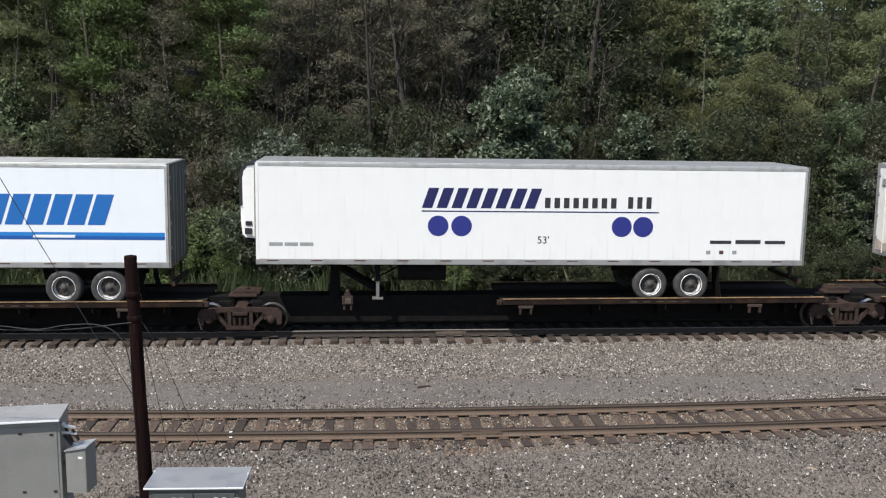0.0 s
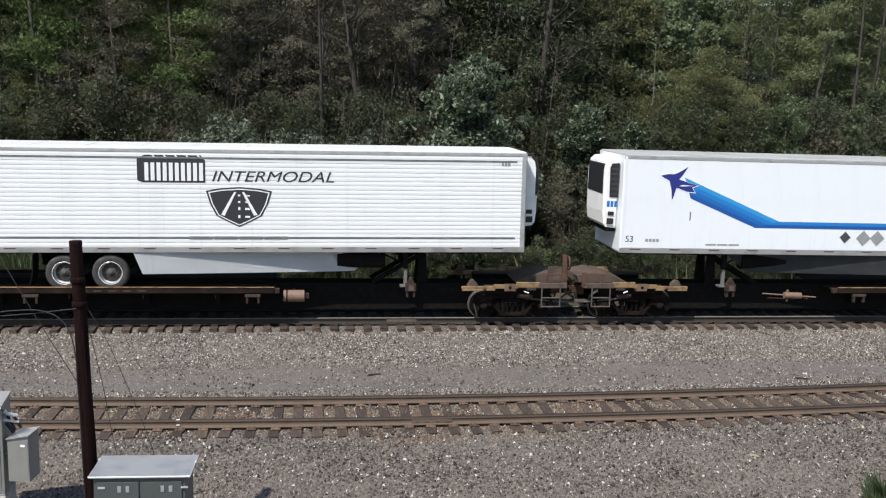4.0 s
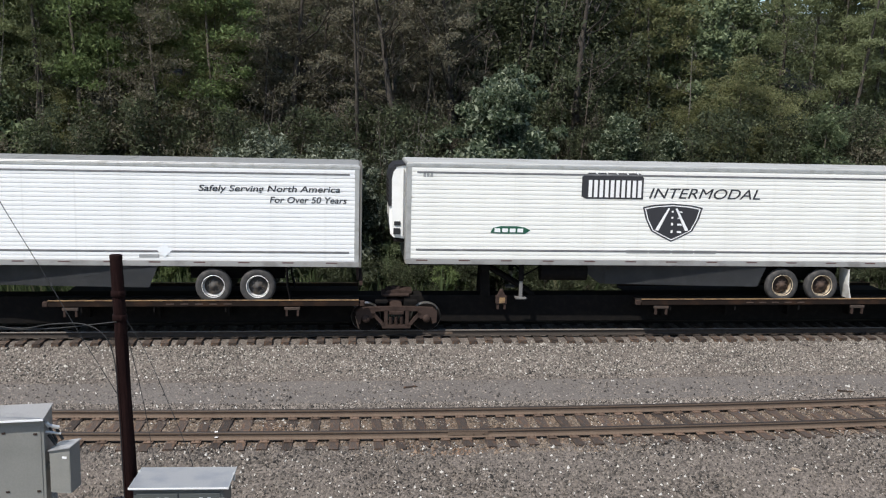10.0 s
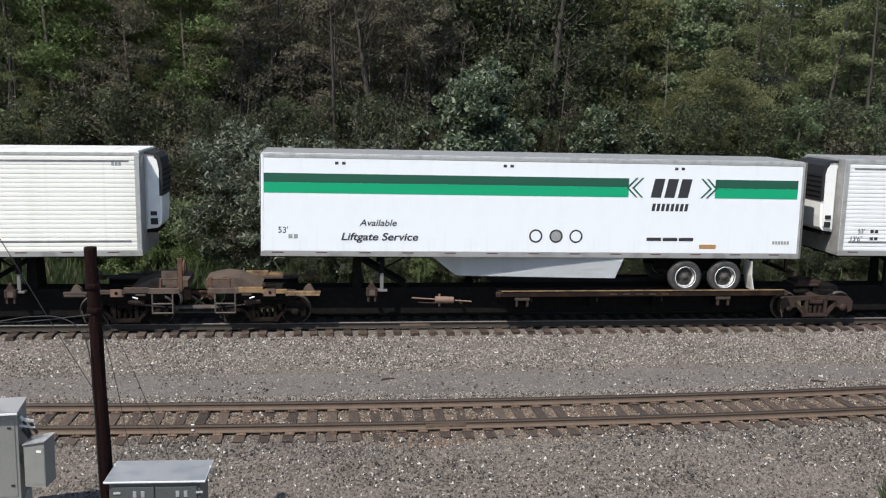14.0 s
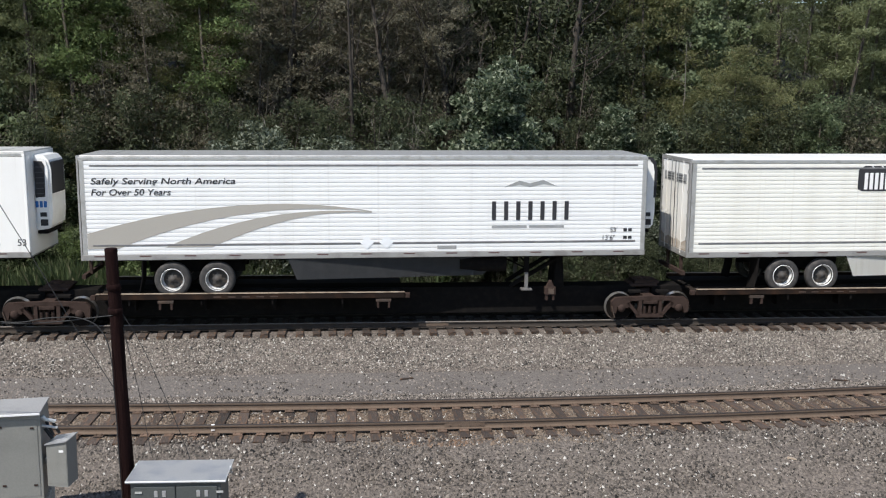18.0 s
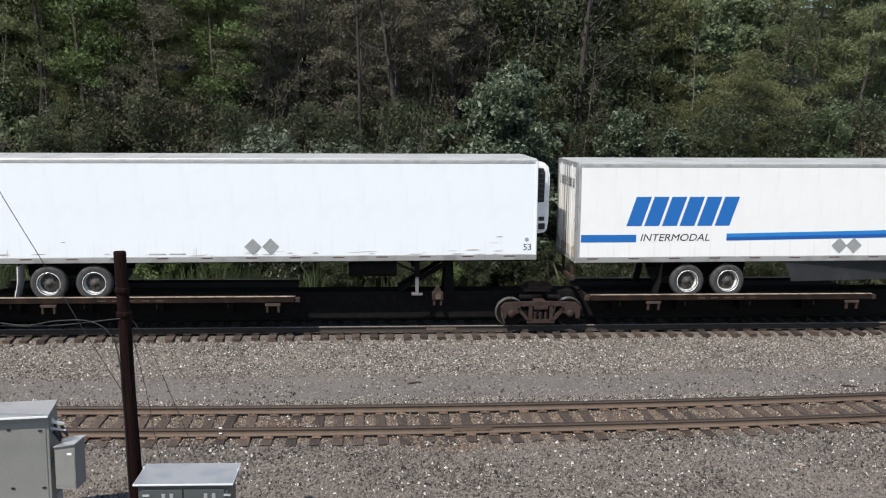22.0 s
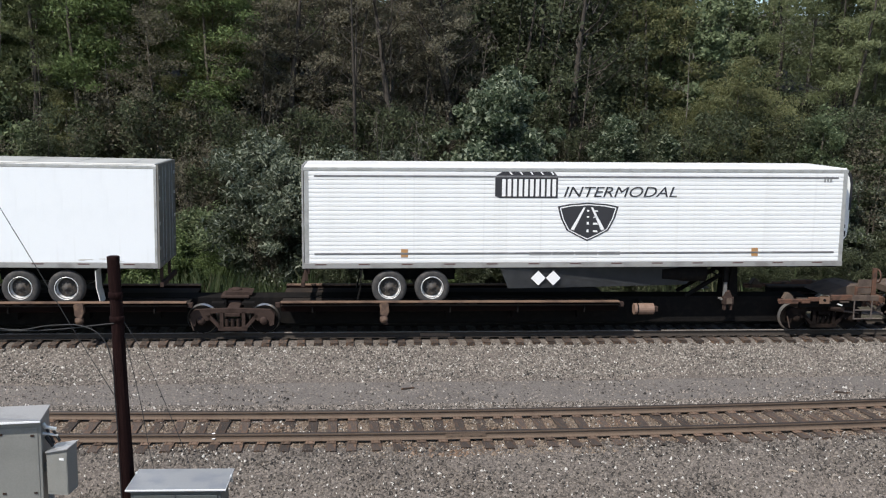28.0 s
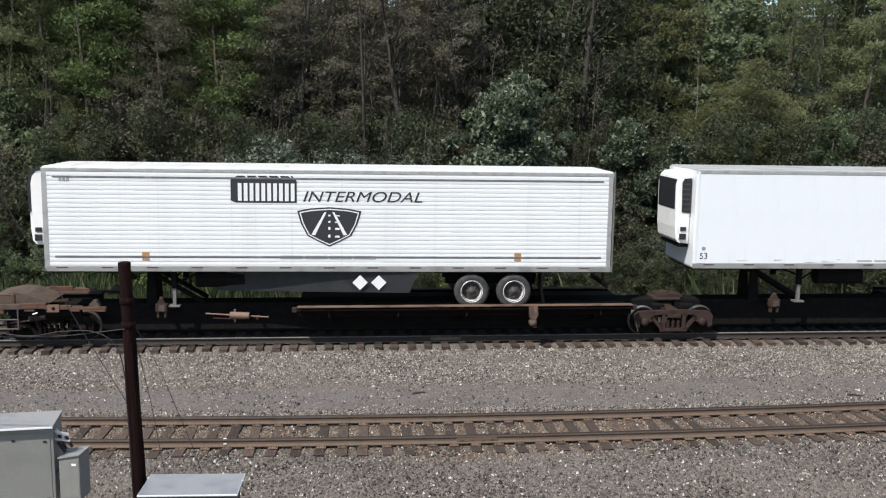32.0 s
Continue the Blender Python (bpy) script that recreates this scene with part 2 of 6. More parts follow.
M["plate"] = material("rusty tie plate", (0.135, 0.088, 0.062), 0.85, objects=0.4, spots=(0.085, 0.055, 0.042), spot_scale=9, bump=0.003)
M["tie"] = material("creosoted tie", (0.054, 0.040, 0.032), 0.9, spots=(0.112, 0.060, 0.032), spot_scale=2.5, spot_amount=0.8, grain=0.3, grain_scale=25, bump=0.012, bump_scale=26, objects=0.45, stretch=(6, 1, 6))
M["clean_stone"] = material("newer ballast stone", (0.154, 0.138, 0.120), 0.9, grain=0.2, island=0.95, spots=(0.136, 0.118, 0.102), spot_scale=0.5, spot_amount=0.5)
M["dusty_stone"] = material("old brown ballast stone", (0.103, 0.089, 0.076), 0.9, grain=0.2, island=0.95, spots=(0.096, 0.078, 0.064), spot_scale=0.5, spot_amount=0.5)
M["white_stone"] = material("pale quartz stone", (0.43, 0.41, 0.375), 0.7, grain=0.15)
M["stone"] = material("ballast stone", (0.126, 0.109, 0.094), 0.9, grain=0.2, island=0.95, spots=(0.112, 0.096, 0.083), spot_scale=0.5, spot_amount=0.5)
M["ballast"] = material("ballast bed", (0.126, 0.106, 0.091), 0.95, spots=(0.084, 0.070, 0.060), spot_scale=0.7, spot_amount=0.6, grain=0.5, grain_scale=16, bump=0.05, bump_scale=17)
M["steel_box"] = material("galvanised grey cabinet", (0.232, 0.231, 0.214), 0.5, 0.1, spots=(0.19, 0.189, 0.175), spot_scale=1.6, spot_amount=0.6, grain=0.06, streaks=(0.20, 0.20, 0.19), streak_amount=0.3)
# the bluish blotches stand in for sky reflected in the metal
M["steel_lid"] = material("weathered aluminium lid", (0.47, 0.475, 0.485), 0.30, 0.5, spots=(0.33, 0.35, 0.40), spot_scale=2.0, spot_amount=0.9, grain=0.05)
M["cabinet_roof"] = material("weathered pale roof sheet", (0.33, 0.325, 0.318), 0.5, 0.2, spots=(0.24, 0.235, 0.23), spot_scale=2.2, spot_amount=0.7, grain=0.08)
M["green_box"] = material("grey-green relay case", (0.074, 0.082, 0.081), 0.5, 0.1, spots=(0.085, 0.092, 0.09), spot_scale=3)
M["hinge"] = material("pale hinge metal", (0.62, 0.63, 0.62), 0.4, 0.5)
M["pole"] = material("tarred pole", (0.011, 0.0045, 0.0043), 0.85, spots=(0.022, 0.010, 0.009), spot_scale=5, spot_amount=0.6, grain=0.3, bump=0.006, stretch=(5, 5, 0.6), spec=0.08)
M["concrete"] = material("pale rough concrete", (0.34, 0.33, 0.31), 0.9, spots=(0.22, 0.21, 0.19), spot_scale=4, spot_amount=0.8, grain=0.4, grain_scale=18, bump=0.02, bump_scale=22)
M["cable"] = material("black cable", (0.02, 0.02, 0.02), 0.7)
M["bark"] = material("grey-brown bark", (0.090, 0.074, 0.058), 0.9, spots=(0.15, 0.13, 0.11), spot_scale=3, spot_amount=0.5, grain=0.3, bump=0.01, bump_scale=30, stretch=(3, 3, 0.6))
M["dark_bark"] = material("dark wet bark", (0.044, 0.036, 0.029), 0.9, spots=(0.085, 0.072, 0.058), spot_scale=4, spot_amount=0.5, grain=0.3, bump=0.012, bump_scale=24, stretch=(3, 3, 0.6))
M["pale_bark"] = material("pale grey bark", (0.165, 0.15, 0.128), 0.9, spots=(0.16, 0.13, 0.10), spot_scale=3, spot_amount=0.5, grain=0.3, bump=0.01)
M["soil"] = material("leaf-littered soil", (0.046, 0.040, 0.026), 0.95, spots=(0.040, 0.050, 0.022), spot_scale=0.8, spot_amount=0.8, grain=0.4, grain_scale=9, bump=0.06, bump_scale=6)
M["leaf_green"] = leaf_material("muted green leaves", (0.102, 0.122, 0.059), (0.169, 0.192, 0.097))
M["leaf_pine"] = leaf_material("soft pine needles", (0.192, 0.219, 0.110), (0.246, 0.273, 0.146), low=0.85)
M["leaf_bright"] = leaf_material("fresh green leaves", (0.138, 0.188, 0.071), (0.215, 0.275, 0.116))
# the very pale leaf colour stands in for glints among the darker leaves
M["leaf_silver"] = leaf_material("blue-green glossy leaves", (0.078, 0.108, 0.060), (0.40, 0.44, 0.315))
M["leaf_willow"] = leaf_material("grey-green narrow leaves", (0.100, 0.122, 0.080), (0.40, 0.43, 0.335))
M["leaf_olive"] = leaf_material("olive leaves", (0.150, 0.158, 0.070), (0.215, 0.222, 0.106), (0.215, 0.190, 0.110), low=0.75)
M["leaf_pale"] = leaf_material("pale yellow-green leaves", (0.140, 0.180, 0.092), (0.262, 0.306, 0.176))
# leaf green darkened to stand in for shade in and under the growth
M["leaf_shaded"] = leaf_material("dark undergrowth leaves", (0.066, 0.080, 0.043), (0.155, 0.176, 0.100), low=0.75)
M["leaf_brown"] = leaf_material("withered brown leaves", (0.153, 0.142, 0.098), (0.218, 0.204, 0.146), (0.21, 0.168, 0.127), low=0.75)
M["grass"] = leaf_material("tall weeds", (0.080, 0.112, 0.050), (0.145, 0.178, 0.090), (0.21, 0.195, 0.125))


# ---- building blocks ----
def part(name, bm, mat, parent=None, label="", at=(0, 0, 0)):
    """Links a bmesh as one mesh object, under a thing or a part."""
    me = bpy.data.meshes.new(name)
    bm.to_mesh(me)
    bm.free()
    me.materials.append(M[mat])
    ob = new(name, me)
    ob.location = at
    if parent is not None:
        ob.parent = parent
    return tagged(ob, label)


def again(ob, at, parent=None, rz=None):
    """Another object on the same mesh."""
    o = new(ob.name.split(".")[0], ob.data)
    o.location = at
    o.parent = parent if parent is not None else ob.parent
    if rz is not None:
        o.rotation_euler = (0, 0, rz)
    return o


def thing(name, label, category, m, group="", kind=""):
    e = new(name)
    e.empty_display_size = 0.2
    e.matrix_basis = m
    return tagged(e, label, category, group, kind)


def box(x0, x1, y0, y1, z0, z1, bm=None, bevel=0.0, taper=0.0):
    """A box between those bounds, its edges rounded by bevel."""
    one = bmesh.new()
    v = bmesh.ops.create_cube(one, size=1.0)["verts"]
    x0, x1 = min(x0, x1), max(x0, x1)
    for p in v:
        k = 1 - taper if p.co.z > 0 else 1
        p.co = Vector(((x0 + x1) / 2 + p.co.x * (x1 - x0) * k, (y0 + y1) / 2 + p.co.y * (y1 - y0) * k, (z0 + z1) / 2 + p.co.z * (z1 - z0)))
    if bevel:
        bmesh.ops.bevel(one, geom=one.edges[:], offset=bevel, segments=2, affect="EDGES", profile=0.5)
    return one if bm is None else joined(bm, one)


def joined(bm, other):
    me = bpy.data.meshes.new("tmp")
    other.to_mesh(me)
    other.free()
    bm.from_mesh(me)
    bpy.data.meshes.remove(me)
    return bm


def tube(p, q, r, bm=None, r2=None, sides=10):
    """A round bar from p to q."""
    one = bmesh.new()
    p, q = Vector(p), Vector(q)
    d = q - p
    bmesh.ops.create_cone(one, cap_ends=True, segments=sides, radius1=r, radius2=r if r2 is None else r2, depth=d.length)
    turn = d.to_track_quat("Z", "Y").to_matrix().to_4x4()
    bmesh.ops.transform(one, matrix=Matrix.Translation((p + q) / 2) @ turn, verts=one.verts[:])
    return one if bm is None else joined(bm, one)


def lathe(profile, sides=24, axis="Y"):
    """A ring surface: (radius, along) pairs turned about the axis."""
    bm = bmesh.new()
    rings = []
    for r, h in profile:
        ring = []
        for i in range(sides):
            a = 2 * math.pi * i / sides
            c, s = r * math.cos(a), r * math.sin(a)
            ring.append(bm.verts.new((c, h, s) if axis == "Y" else (c, s, h) if axis == "Z" else (h, c, s)))
        rings.append(ring)
    for a, b in zip(rings, rings[1:]):
        for i in range(sides):
            bm.faces.new((a[i], a[(i + 1) % sides], b[(i + 1) % sides], b[i]))
    bmesh.ops.recalc_face_normals(bm, faces=bm.faces[:])
    for f in bm.faces:
        f.smooth = True
    return bm


def prism(outline, y0, y1, bm=None):
    """A plate: an outline in x and z, from y0 to y1."""
    one = bmesh.new()
    a = [one.verts.new((x, y0, z)) for x, z in outline]
    b = [one.verts.new((x, y1, z)) for x, z in outline]
    one.faces.new(a)
    one.faces.new(b[::-1])
    n = len(a)
    for i in range(n):
        one.faces.new((a[i], b[i], b[(i + 1) % n], a[(i + 1) % n]))
    bmesh.ops.recalc_face_normals(one, faces=one.faces[:])
    return one if bm is None else joined(bm, one)


def raw(name, verts, faces, mat, parent=None, label="", smooth=False):
    """A large mesh straight from arrays of corners and of equal-sized faces."""
    verts, faces = np.asarray(verts, dtype=np.float32), np.asarray(faces, dtype=np.int32)
    me = bpy.data.meshes.new(name)
    me.vertices.add(len(verts))
    me.vertices.foreach_set("co", verts.ravel())
    n = faces.shape[1]
    me.loops.add(faces.size)
    me.loops.foreach_set("vertex_index", faces.ravel())
    me.polygons.add(len(faces))
    me.polygons.foreach_set("loop_start", np.arange(0, faces.size, n, dtype=np.int32))
    me.polygons.foreach_set("loop_total", np.full(len(faces), n, dtype=np.int32))
    if smooth:
        me.polygons.foreach_set("use_smooth", np.ones(len(faces), dtype=bool))
    me.update(calc_edges=True)
    me.materials.append(M[mat])
    ob = new(name, me)
    if parent is not None:
        ob.parent = parent
    return tagged(ob, label)

# ---- plan: the far track runs straight, turned by SKEW from the x axis; the near one bends gently away at both ends ----
SKEW = radians(5.5)
ALONG, ACROSS = Vector((math.cos(SKEW), math.sin(SKEW), 0)), Vector((-math.sin(SKEW), math.cos(SKEW), 0))
NEAR_V, FAR_V = 20.95, 28.59                 # distance of the track's middle from the camera, square to it
NEAR_Z, FAR_Z = 0.0, 0.42                    # top of the ties
RAIL_H = 0.17


def plan(a, v, z=0.0):
    return ALONG * a + ACROSS * v + Vector((0, 0, z))


def track_pose(a, v, z=0.0, turn=0.0):
    return Matrix.Translation(plan(a, v, z)) @ Matrix.Rotation(SKEW + turn, 4, "Z")


def bend(a):
    """How far the near track lies off its straight line."""
    q = np.clip(np.asarray(a, dtype=float) - 2.2, -15.0, 15.0)
    over = np.abs(np.asarray(a, dtype=float) - 2.2) - 15.0
    return 0.0030 * q * q + np.where(over > 0, 0.0030 * 30.0 * over * np.exp(-np.clip(over, 0, None) / 60.0), 0.0) - 0.03


def bend_at(a, v):
    """The near track's bend, fading out towards the far one."""
    return bend(a) * np.interp(v, [10.0, 16.0, 23.2, 25.6], [0.0, 1.0, 1.0, 0.0])


PROFILE = [(-3000, -0.5), (-60, -0.5), (10, -0.80), (16.5, -0.75), (17.6, -0.62), (18.3, -0.30), (19.2, -0.06), (19.5, -0.05), (22.4, -0.05), (22.7, -0.07), (23.4, -0.22), (24.2, -0.22),
           (25.3, -0.16), (26.0, 0.03), (27.0, 0.27), (27.32, 0.30), (27.5, 0.36), (29.9, 0.37), (30.1, 0.36), (31.4, -0.10), (33.0, 0.0), (36.0, 0.35), (41, 0.9), (47, 2.4), (56, 6.0), (70, 12.0), (90, 16.5), (130, 19.0), (400, 20.0), (3000, 20.0)]


def ground_z(v):
    return np.interp(v, [p[0] for p in PROFILE], [p[1] for p in PROFILE])


def build_ground():
    av = np.concatenate([[-3000, -900, -300, -120, -60, -35], np.arange(-22, 26, 0.5), [35, 60, 120, 300, 900, 3000]])
    vv = np.concatenate([[-3000, -800, -200, -60, -10, 5, 10, 12], np.arange(13.5, 33.6, 0.22), np.arange(34, 62, 1.5), [70, 90, 150, 400, 1000, 3000]])
    A, V = np.meshgrid(av, vv)
    rng = np.random.default_rng(5)
    Z = ground_z(V)
    calm = (np.abs(A) < 30) & (V > 13) & (V < 34)
    bumpy = 0.005 * rng.standard_normal(Z.shape) + 0.010 * np.sin(A * 0.9 + V * 1.7) * np.sin(A * 0.37 - V * 0.8)
    flat = (np.abs(V - NEAR_V) < 1.7) | (np.abs(V - FAR_V) < 1.7)
    Z = Z + np.where(calm, bumpy * np.where(flat, 0.25, 1.0), 0)
    W = V + bend_at(A, V)
    X, Y = A * ALONG.x + W * ACROSS.x, A * ALONG.y + W * ACROSS.y
    n, m = Z.shape
    i = np.arange((n - 1) * m).reshape(n - 1, m)[:, :-1].ravel()
    ob = raw("ground", np.stack([X, Y, Z], -1).reshape(-1, 3), np.stack([i, i + 1, i + m + 1, i + m], 1), "ballast", smooth=True)
    ob.data.materials.append(M["soil"])
    ob.data.materials.append(M["path"])
    ob.data.materials.append(M["rusty_bed"])
    mid = (V[:-1, :-1] + V[1:, 1:]) / 2
    kind = np.where((mid > 31.6) | (mid < -5), 1, np.where((mid > 23.3) & (mid < 25.2), 2, np.where(np.abs(mid - NEAR_V) < 1.0, 3, 0)))
    ob.data.polygons.foreach_set("material_index", kind.ravel().astype(np.int32))
    tagged(ob, "grey crushed-stone ballast with a worn service path", "ground", kind="structure")


M["path"] = material("packed stone dust path", (0.124, 0.110, 0.100), 0.95, spots=(0.095, 0.083, 0.076), spot_scale=0.9, spot_amount=0.7, grain=0.35, grain_scale=22, bump=0.02, bump_scale=26)


def scatter_stones():
    """Loose ballast: every stone a small uneven block, half buried."""
    rng = np.random.default_rng(11)
    shapes = []
    for _ in range(14):
        v = np.array([(1, 0, -0.25), (-1, 0, -0.25), (0, 1, -0.25), (0, -1, -0.25), (0, 0, 0.9)], float)
        shapes.append(v * rng.uniform(0.6, 1.15, (5, 1)) + rng.uniform(-0.3, 0.3, (5, 3)))
    faces = np.array([(0, 2, 4), (2, 1, 4), (1, 3, 4), (3, 0, 4)])
    n = 175000
    v = rng.uniform(13.8, 27.42, n)
    a = rng.uniform(-1, 1, n) * (4.0 + 0.50 * v) + 0.4
    path = (v > 23.3) & (v < 25.2)
    keep = ~path | (rng.random(n) < 0.20)
    for mid_v in (NEAR_V,):
        keep &= np.abs(np.abs(v - mid_v) - 0.755) > 0.085
    v, a = v[keep], a[keep]
    n = len(v)
    size = rng.uniform(0.020, 0.044, n) * np.where(rng.random(n) < 0.06, 1.4, 1.0)
    between = np.abs(v - NEAR_V) < 1.32
    size = np.where(between, size * 0.85, size)
    z = ground_z(v) + size * rng.uniform(-0.1, 0.40, n)
    spill = np.clip(np.sin(a * 1.9 + v * 2.3) * np.sin(a * 0.63 - v * 1.1) + 0.35 * np.sin(a * 5.1 + v * 7.0), 0, 1)
    z = z + np.where(np.abs(v - NEAR_V) < 1.45, 0.035 * spill, 0)
    turn = rng.uniform(0, 6.28, n)
    c, s = np.cos(turn), np.sin(turn)
    pick = rng.integers(0, 14, n)
    base = np.array(shapes)[pick] * size[:, None, None] * np.array([1.1, 1.0, 0.95])
    x = base[..., 0] * c[:, None] - base[..., 1] * s[:, None]
    y = base[..., 0] * s[:, None] + base[..., 1] * c[:, None]
    w = v + bend_at(a, v)
    X = a * ALONG.x + w * ACROSS.x
    Y = a * ALONG.y + w * ACROSS.y
    verts = np.stack([x + X[:, None], y + Y[:, None], base[..., 2] + z[:, None]], -1).reshape(-1, 3)
    f = (faces[None] + 5 * np.arange(n)[:, None, None]).reshape(-1, 3)
    ob = raw("ballast_stones", verts, f, "stone")
    ob.data.materials.append(M["rusty_stone"])
    ob.data.materials.append(M["white_stone"])
    ob.data.materials.append(M["clean_stone"])
    ob.data.materials.append(M["dusty_stone"])
    stained = (np.abs(v - NEAR_V) < 0.9 + 0.35 * np.sin(a * 2.3) * np.sin(a * 0.7)) & (rng.random(n) < 0.85)
    stained |= (v < NEAR_V) & (v > NEAR_V - 1.7) & (rng.random(n) < np.clip(0.7 * np.sin(a * 0.42 + 0.2), 0, 1))
    ob.data.polygons.foreach_set("material_index", np.repeat(np.where(rng.random(n) < 0.03, 2, np.where(stained, 1, np.where(v > 25.4, 3, np.where((v < 20.0) & (rng.random(n) < 0.85), 4, 0)))), 4))
    tagged(ob, "loose grey and tan crushed ballast stones", "ballast", kind="stuff")


RAIL_SHAPE = [(-0.075, 0), (0.075, 0), (0.075, 0.012), (0.02, 0.028), (0.012, 0.05), (0.012, 0.115), (0.036, 0.128), (0.037, 0.158), (0.03, 0.17), (-0.03, 0.17), (-0.037, 0.158), (-0.036, 0.128), (-0.012, 0.115), (-0.012, 0.05), (-0.02, 0.028), (-0.075, 0.012)]


def build_track(v, z, shiny, seed, step):
    rng = random.Random(seed)

    def off(x):
        return 0.0 if shiny else float(bend(x))

    def heading(x):
        return math.atan2(off(x + 0.5) - off(x - 0.5), 1.0)
    t = thing("railway_track", "gently bending railway track with rusty rails on wooden ties" if not shiny else "busy railway track with worn rail heads on wooden ties", "track", track_pose(0, v, z), kind="structure")
    for side in (-1, 1):
        bm = bmesh.new()
        rings = []
        for x in [-320, -160, -80, -40] + [-26 + 1.5 * k for k in range(38)] + [40, 80, 160, 320]:
            rings.append([bm.verts.new((x, off(x) + side * 0.755 + p, q + 0.014)) for p, q in RAIL_SHAPE])
        for r0, r1 in zip(rings, rings[1:]):
            for i in range(len(RAIL_SHAPE)):
                f = bm.faces.new((r0[i], r0[i - 1], r1[i - 1], r1[i]))
                if i in (8, 9, 10):
                    f.material_index = 1
        bmesh.ops.recalc_face_normals(bm, faces=bm.faces[:])
        rail = part("rail", bm, "grey_rail" if shiny else "rail", t)
        rail.data.materials.append(M["railhead" if shiny else "old_head"])
    # ties: three meshes with uneven ends, those in the open as parts
    kinds = []
    for k in range(4):
        bm = box(-0.112, 0.112, -1.3 - 0.03 * k % 0.05, 1.28 + 0.02 * k, -0.17, 0.0, bevel=0.012)
        for p in bm.verts:
            p.co += Vector((rng.uniform(-1, 1) * 0.008, rng.uniform(-1, 1) * 0.02, rng.uniform(-1, 1) * 0.006))
        kinds.append(part("tie", bm, "tie", t, at=(-13.2 + k * step, off(-13.2 + k * step), -0.004 * k)))
    bm = box(-0.10, 0.10, -0.19, 0.19, 0.0, 0.016)
    for sx in (-0.06, 0.06):
        for sy in (-0.1, 0.1, 0.15, -0.15):
            box(sx - 0.012, sx + 0.012, sy - 0.012, sy + 0.012, 0.016, 0.045, bm)
    plate = part("tie_plate", bm, "grey_rail" if shiny else "plate", t, at=(-13.2, off(-13.2) - 0.755, 0))
    x = -13.2
    first = True
    while x < 16.5:
        if x > -13.2 + 3.5 * step:
            o = again(kinds[rng.randrange(4)], (x, off(x) + rng.uniform(-0.05, 0.05), -rng.uniform(0, 0.018)), t, heading(x) + rng.uniform(-0.03, 0.03))
        for side in (-1, 1):
            if not (first and side < 0):
                again(plate, (x, off(x) + side * 0.755, 0), t, heading(x))
        first = False
        x += step * rng.uniform(0.93, 1.07)
    verts, faces = [], []
    corner = [(-0.112, -1.3, -0.17), (0.112, -1.3, -0.17), (0.112, 1.3, -0.17), (-0.112, 1.3, -0.17), (-0.112, -1.3, 0), (0.112, -1.3, 0), (0.112, 1.3, 0), (-0.112, 1.3, 0)]
    quad = [(4, 5, 6, 7), (0, 1, 5, 4), (1, 2, 6, 5), (2, 3, 7, 6), (3, 0, 4, 7)]
    spots = [-13.2 - step * i for i in range(1, 560)] + [x + step * i for i in range(0, 560)]
    for i, s in enumerate(spots):
        verts += [(c[0] + s, c[1] + off(s), c[2] - 0.005) for c in corner]
        faces += [[q + 8 * i for q in f] for f in quad]
    tagged(raw("far_ties", verts, faces, "tie", t), kind="stuff")
    # anchors and joint bars
    bm = box(-0.45, 0.45, -0.03, 0.03, 0.03, 0.12, bevel=0.006)
    for i in range(4):
        tube((-0.33 + 0.22 * i, -0.05, 0.08), (-0.33 + 0.22 * i, 0.05, 0.08), 0.016, bm, sides=6)
    if not shiny:
        for z in (0.06, 0.172):
            part("paint_dab", box(-0.035, 0.035, -0.045 if z < 0.1 else -0.03, -0.01 if z < 0.1 else 0.02, z, z + 0.016, bevel=0.004), "pale", t, "dab of white paint", at=(-2.88, off(-2.88) - 0.755, 0.004))
    part("joint_bar", bm, "rail", t, at=(2.6, off(2.6) - 0.755, 0.014))
    return t


build_ground()
build_track(NEAR_V, NEAR_Z, False, 3, 0.485)
build_track(FAR_V, FAR_Z, True, 4, 0.495)
scatter_stones()

# ---- train ----
RAIL_TOP = FAR_Z + RAIL_H + 0.014
MOVERS = []                                  # (thing, place along the train, height, extra pitch)
SPINNERS = []


def riding(ob, u, z, pitch=0.0):
    MOVERS.append((ob, u, z, pitch))
    return ob


def flat_mark(outline, y, mat, parent, name, label=""):
    """A vinyl mark 3 mm proud of the wall at y."""
    return part(name, prism(outline, y - 0.003, y + 0.002), mat, parent, label)


def bars(parent, x0, x1, z0, z1, n, mat, y, lean=0.0, gap=0.25, name="mark", rise=None):
    """A row of n plain upright bars, leaning by lean, each a part of its own."""
    w = (x1 - x0) / n
    for i in range(n):
        a, b = x0 + i * w, x0 + (i + 1 - gap) * w
        top = z1 if rise is None else z0 + (z1 - z0) * rise[i % len(rise)]
        k = lean * (top - z0)
        part(name, prism([(a, z0), (b, z0), (b + k, top), (a + k, top)], y - 0.003, y + 0.002), mat, parent)


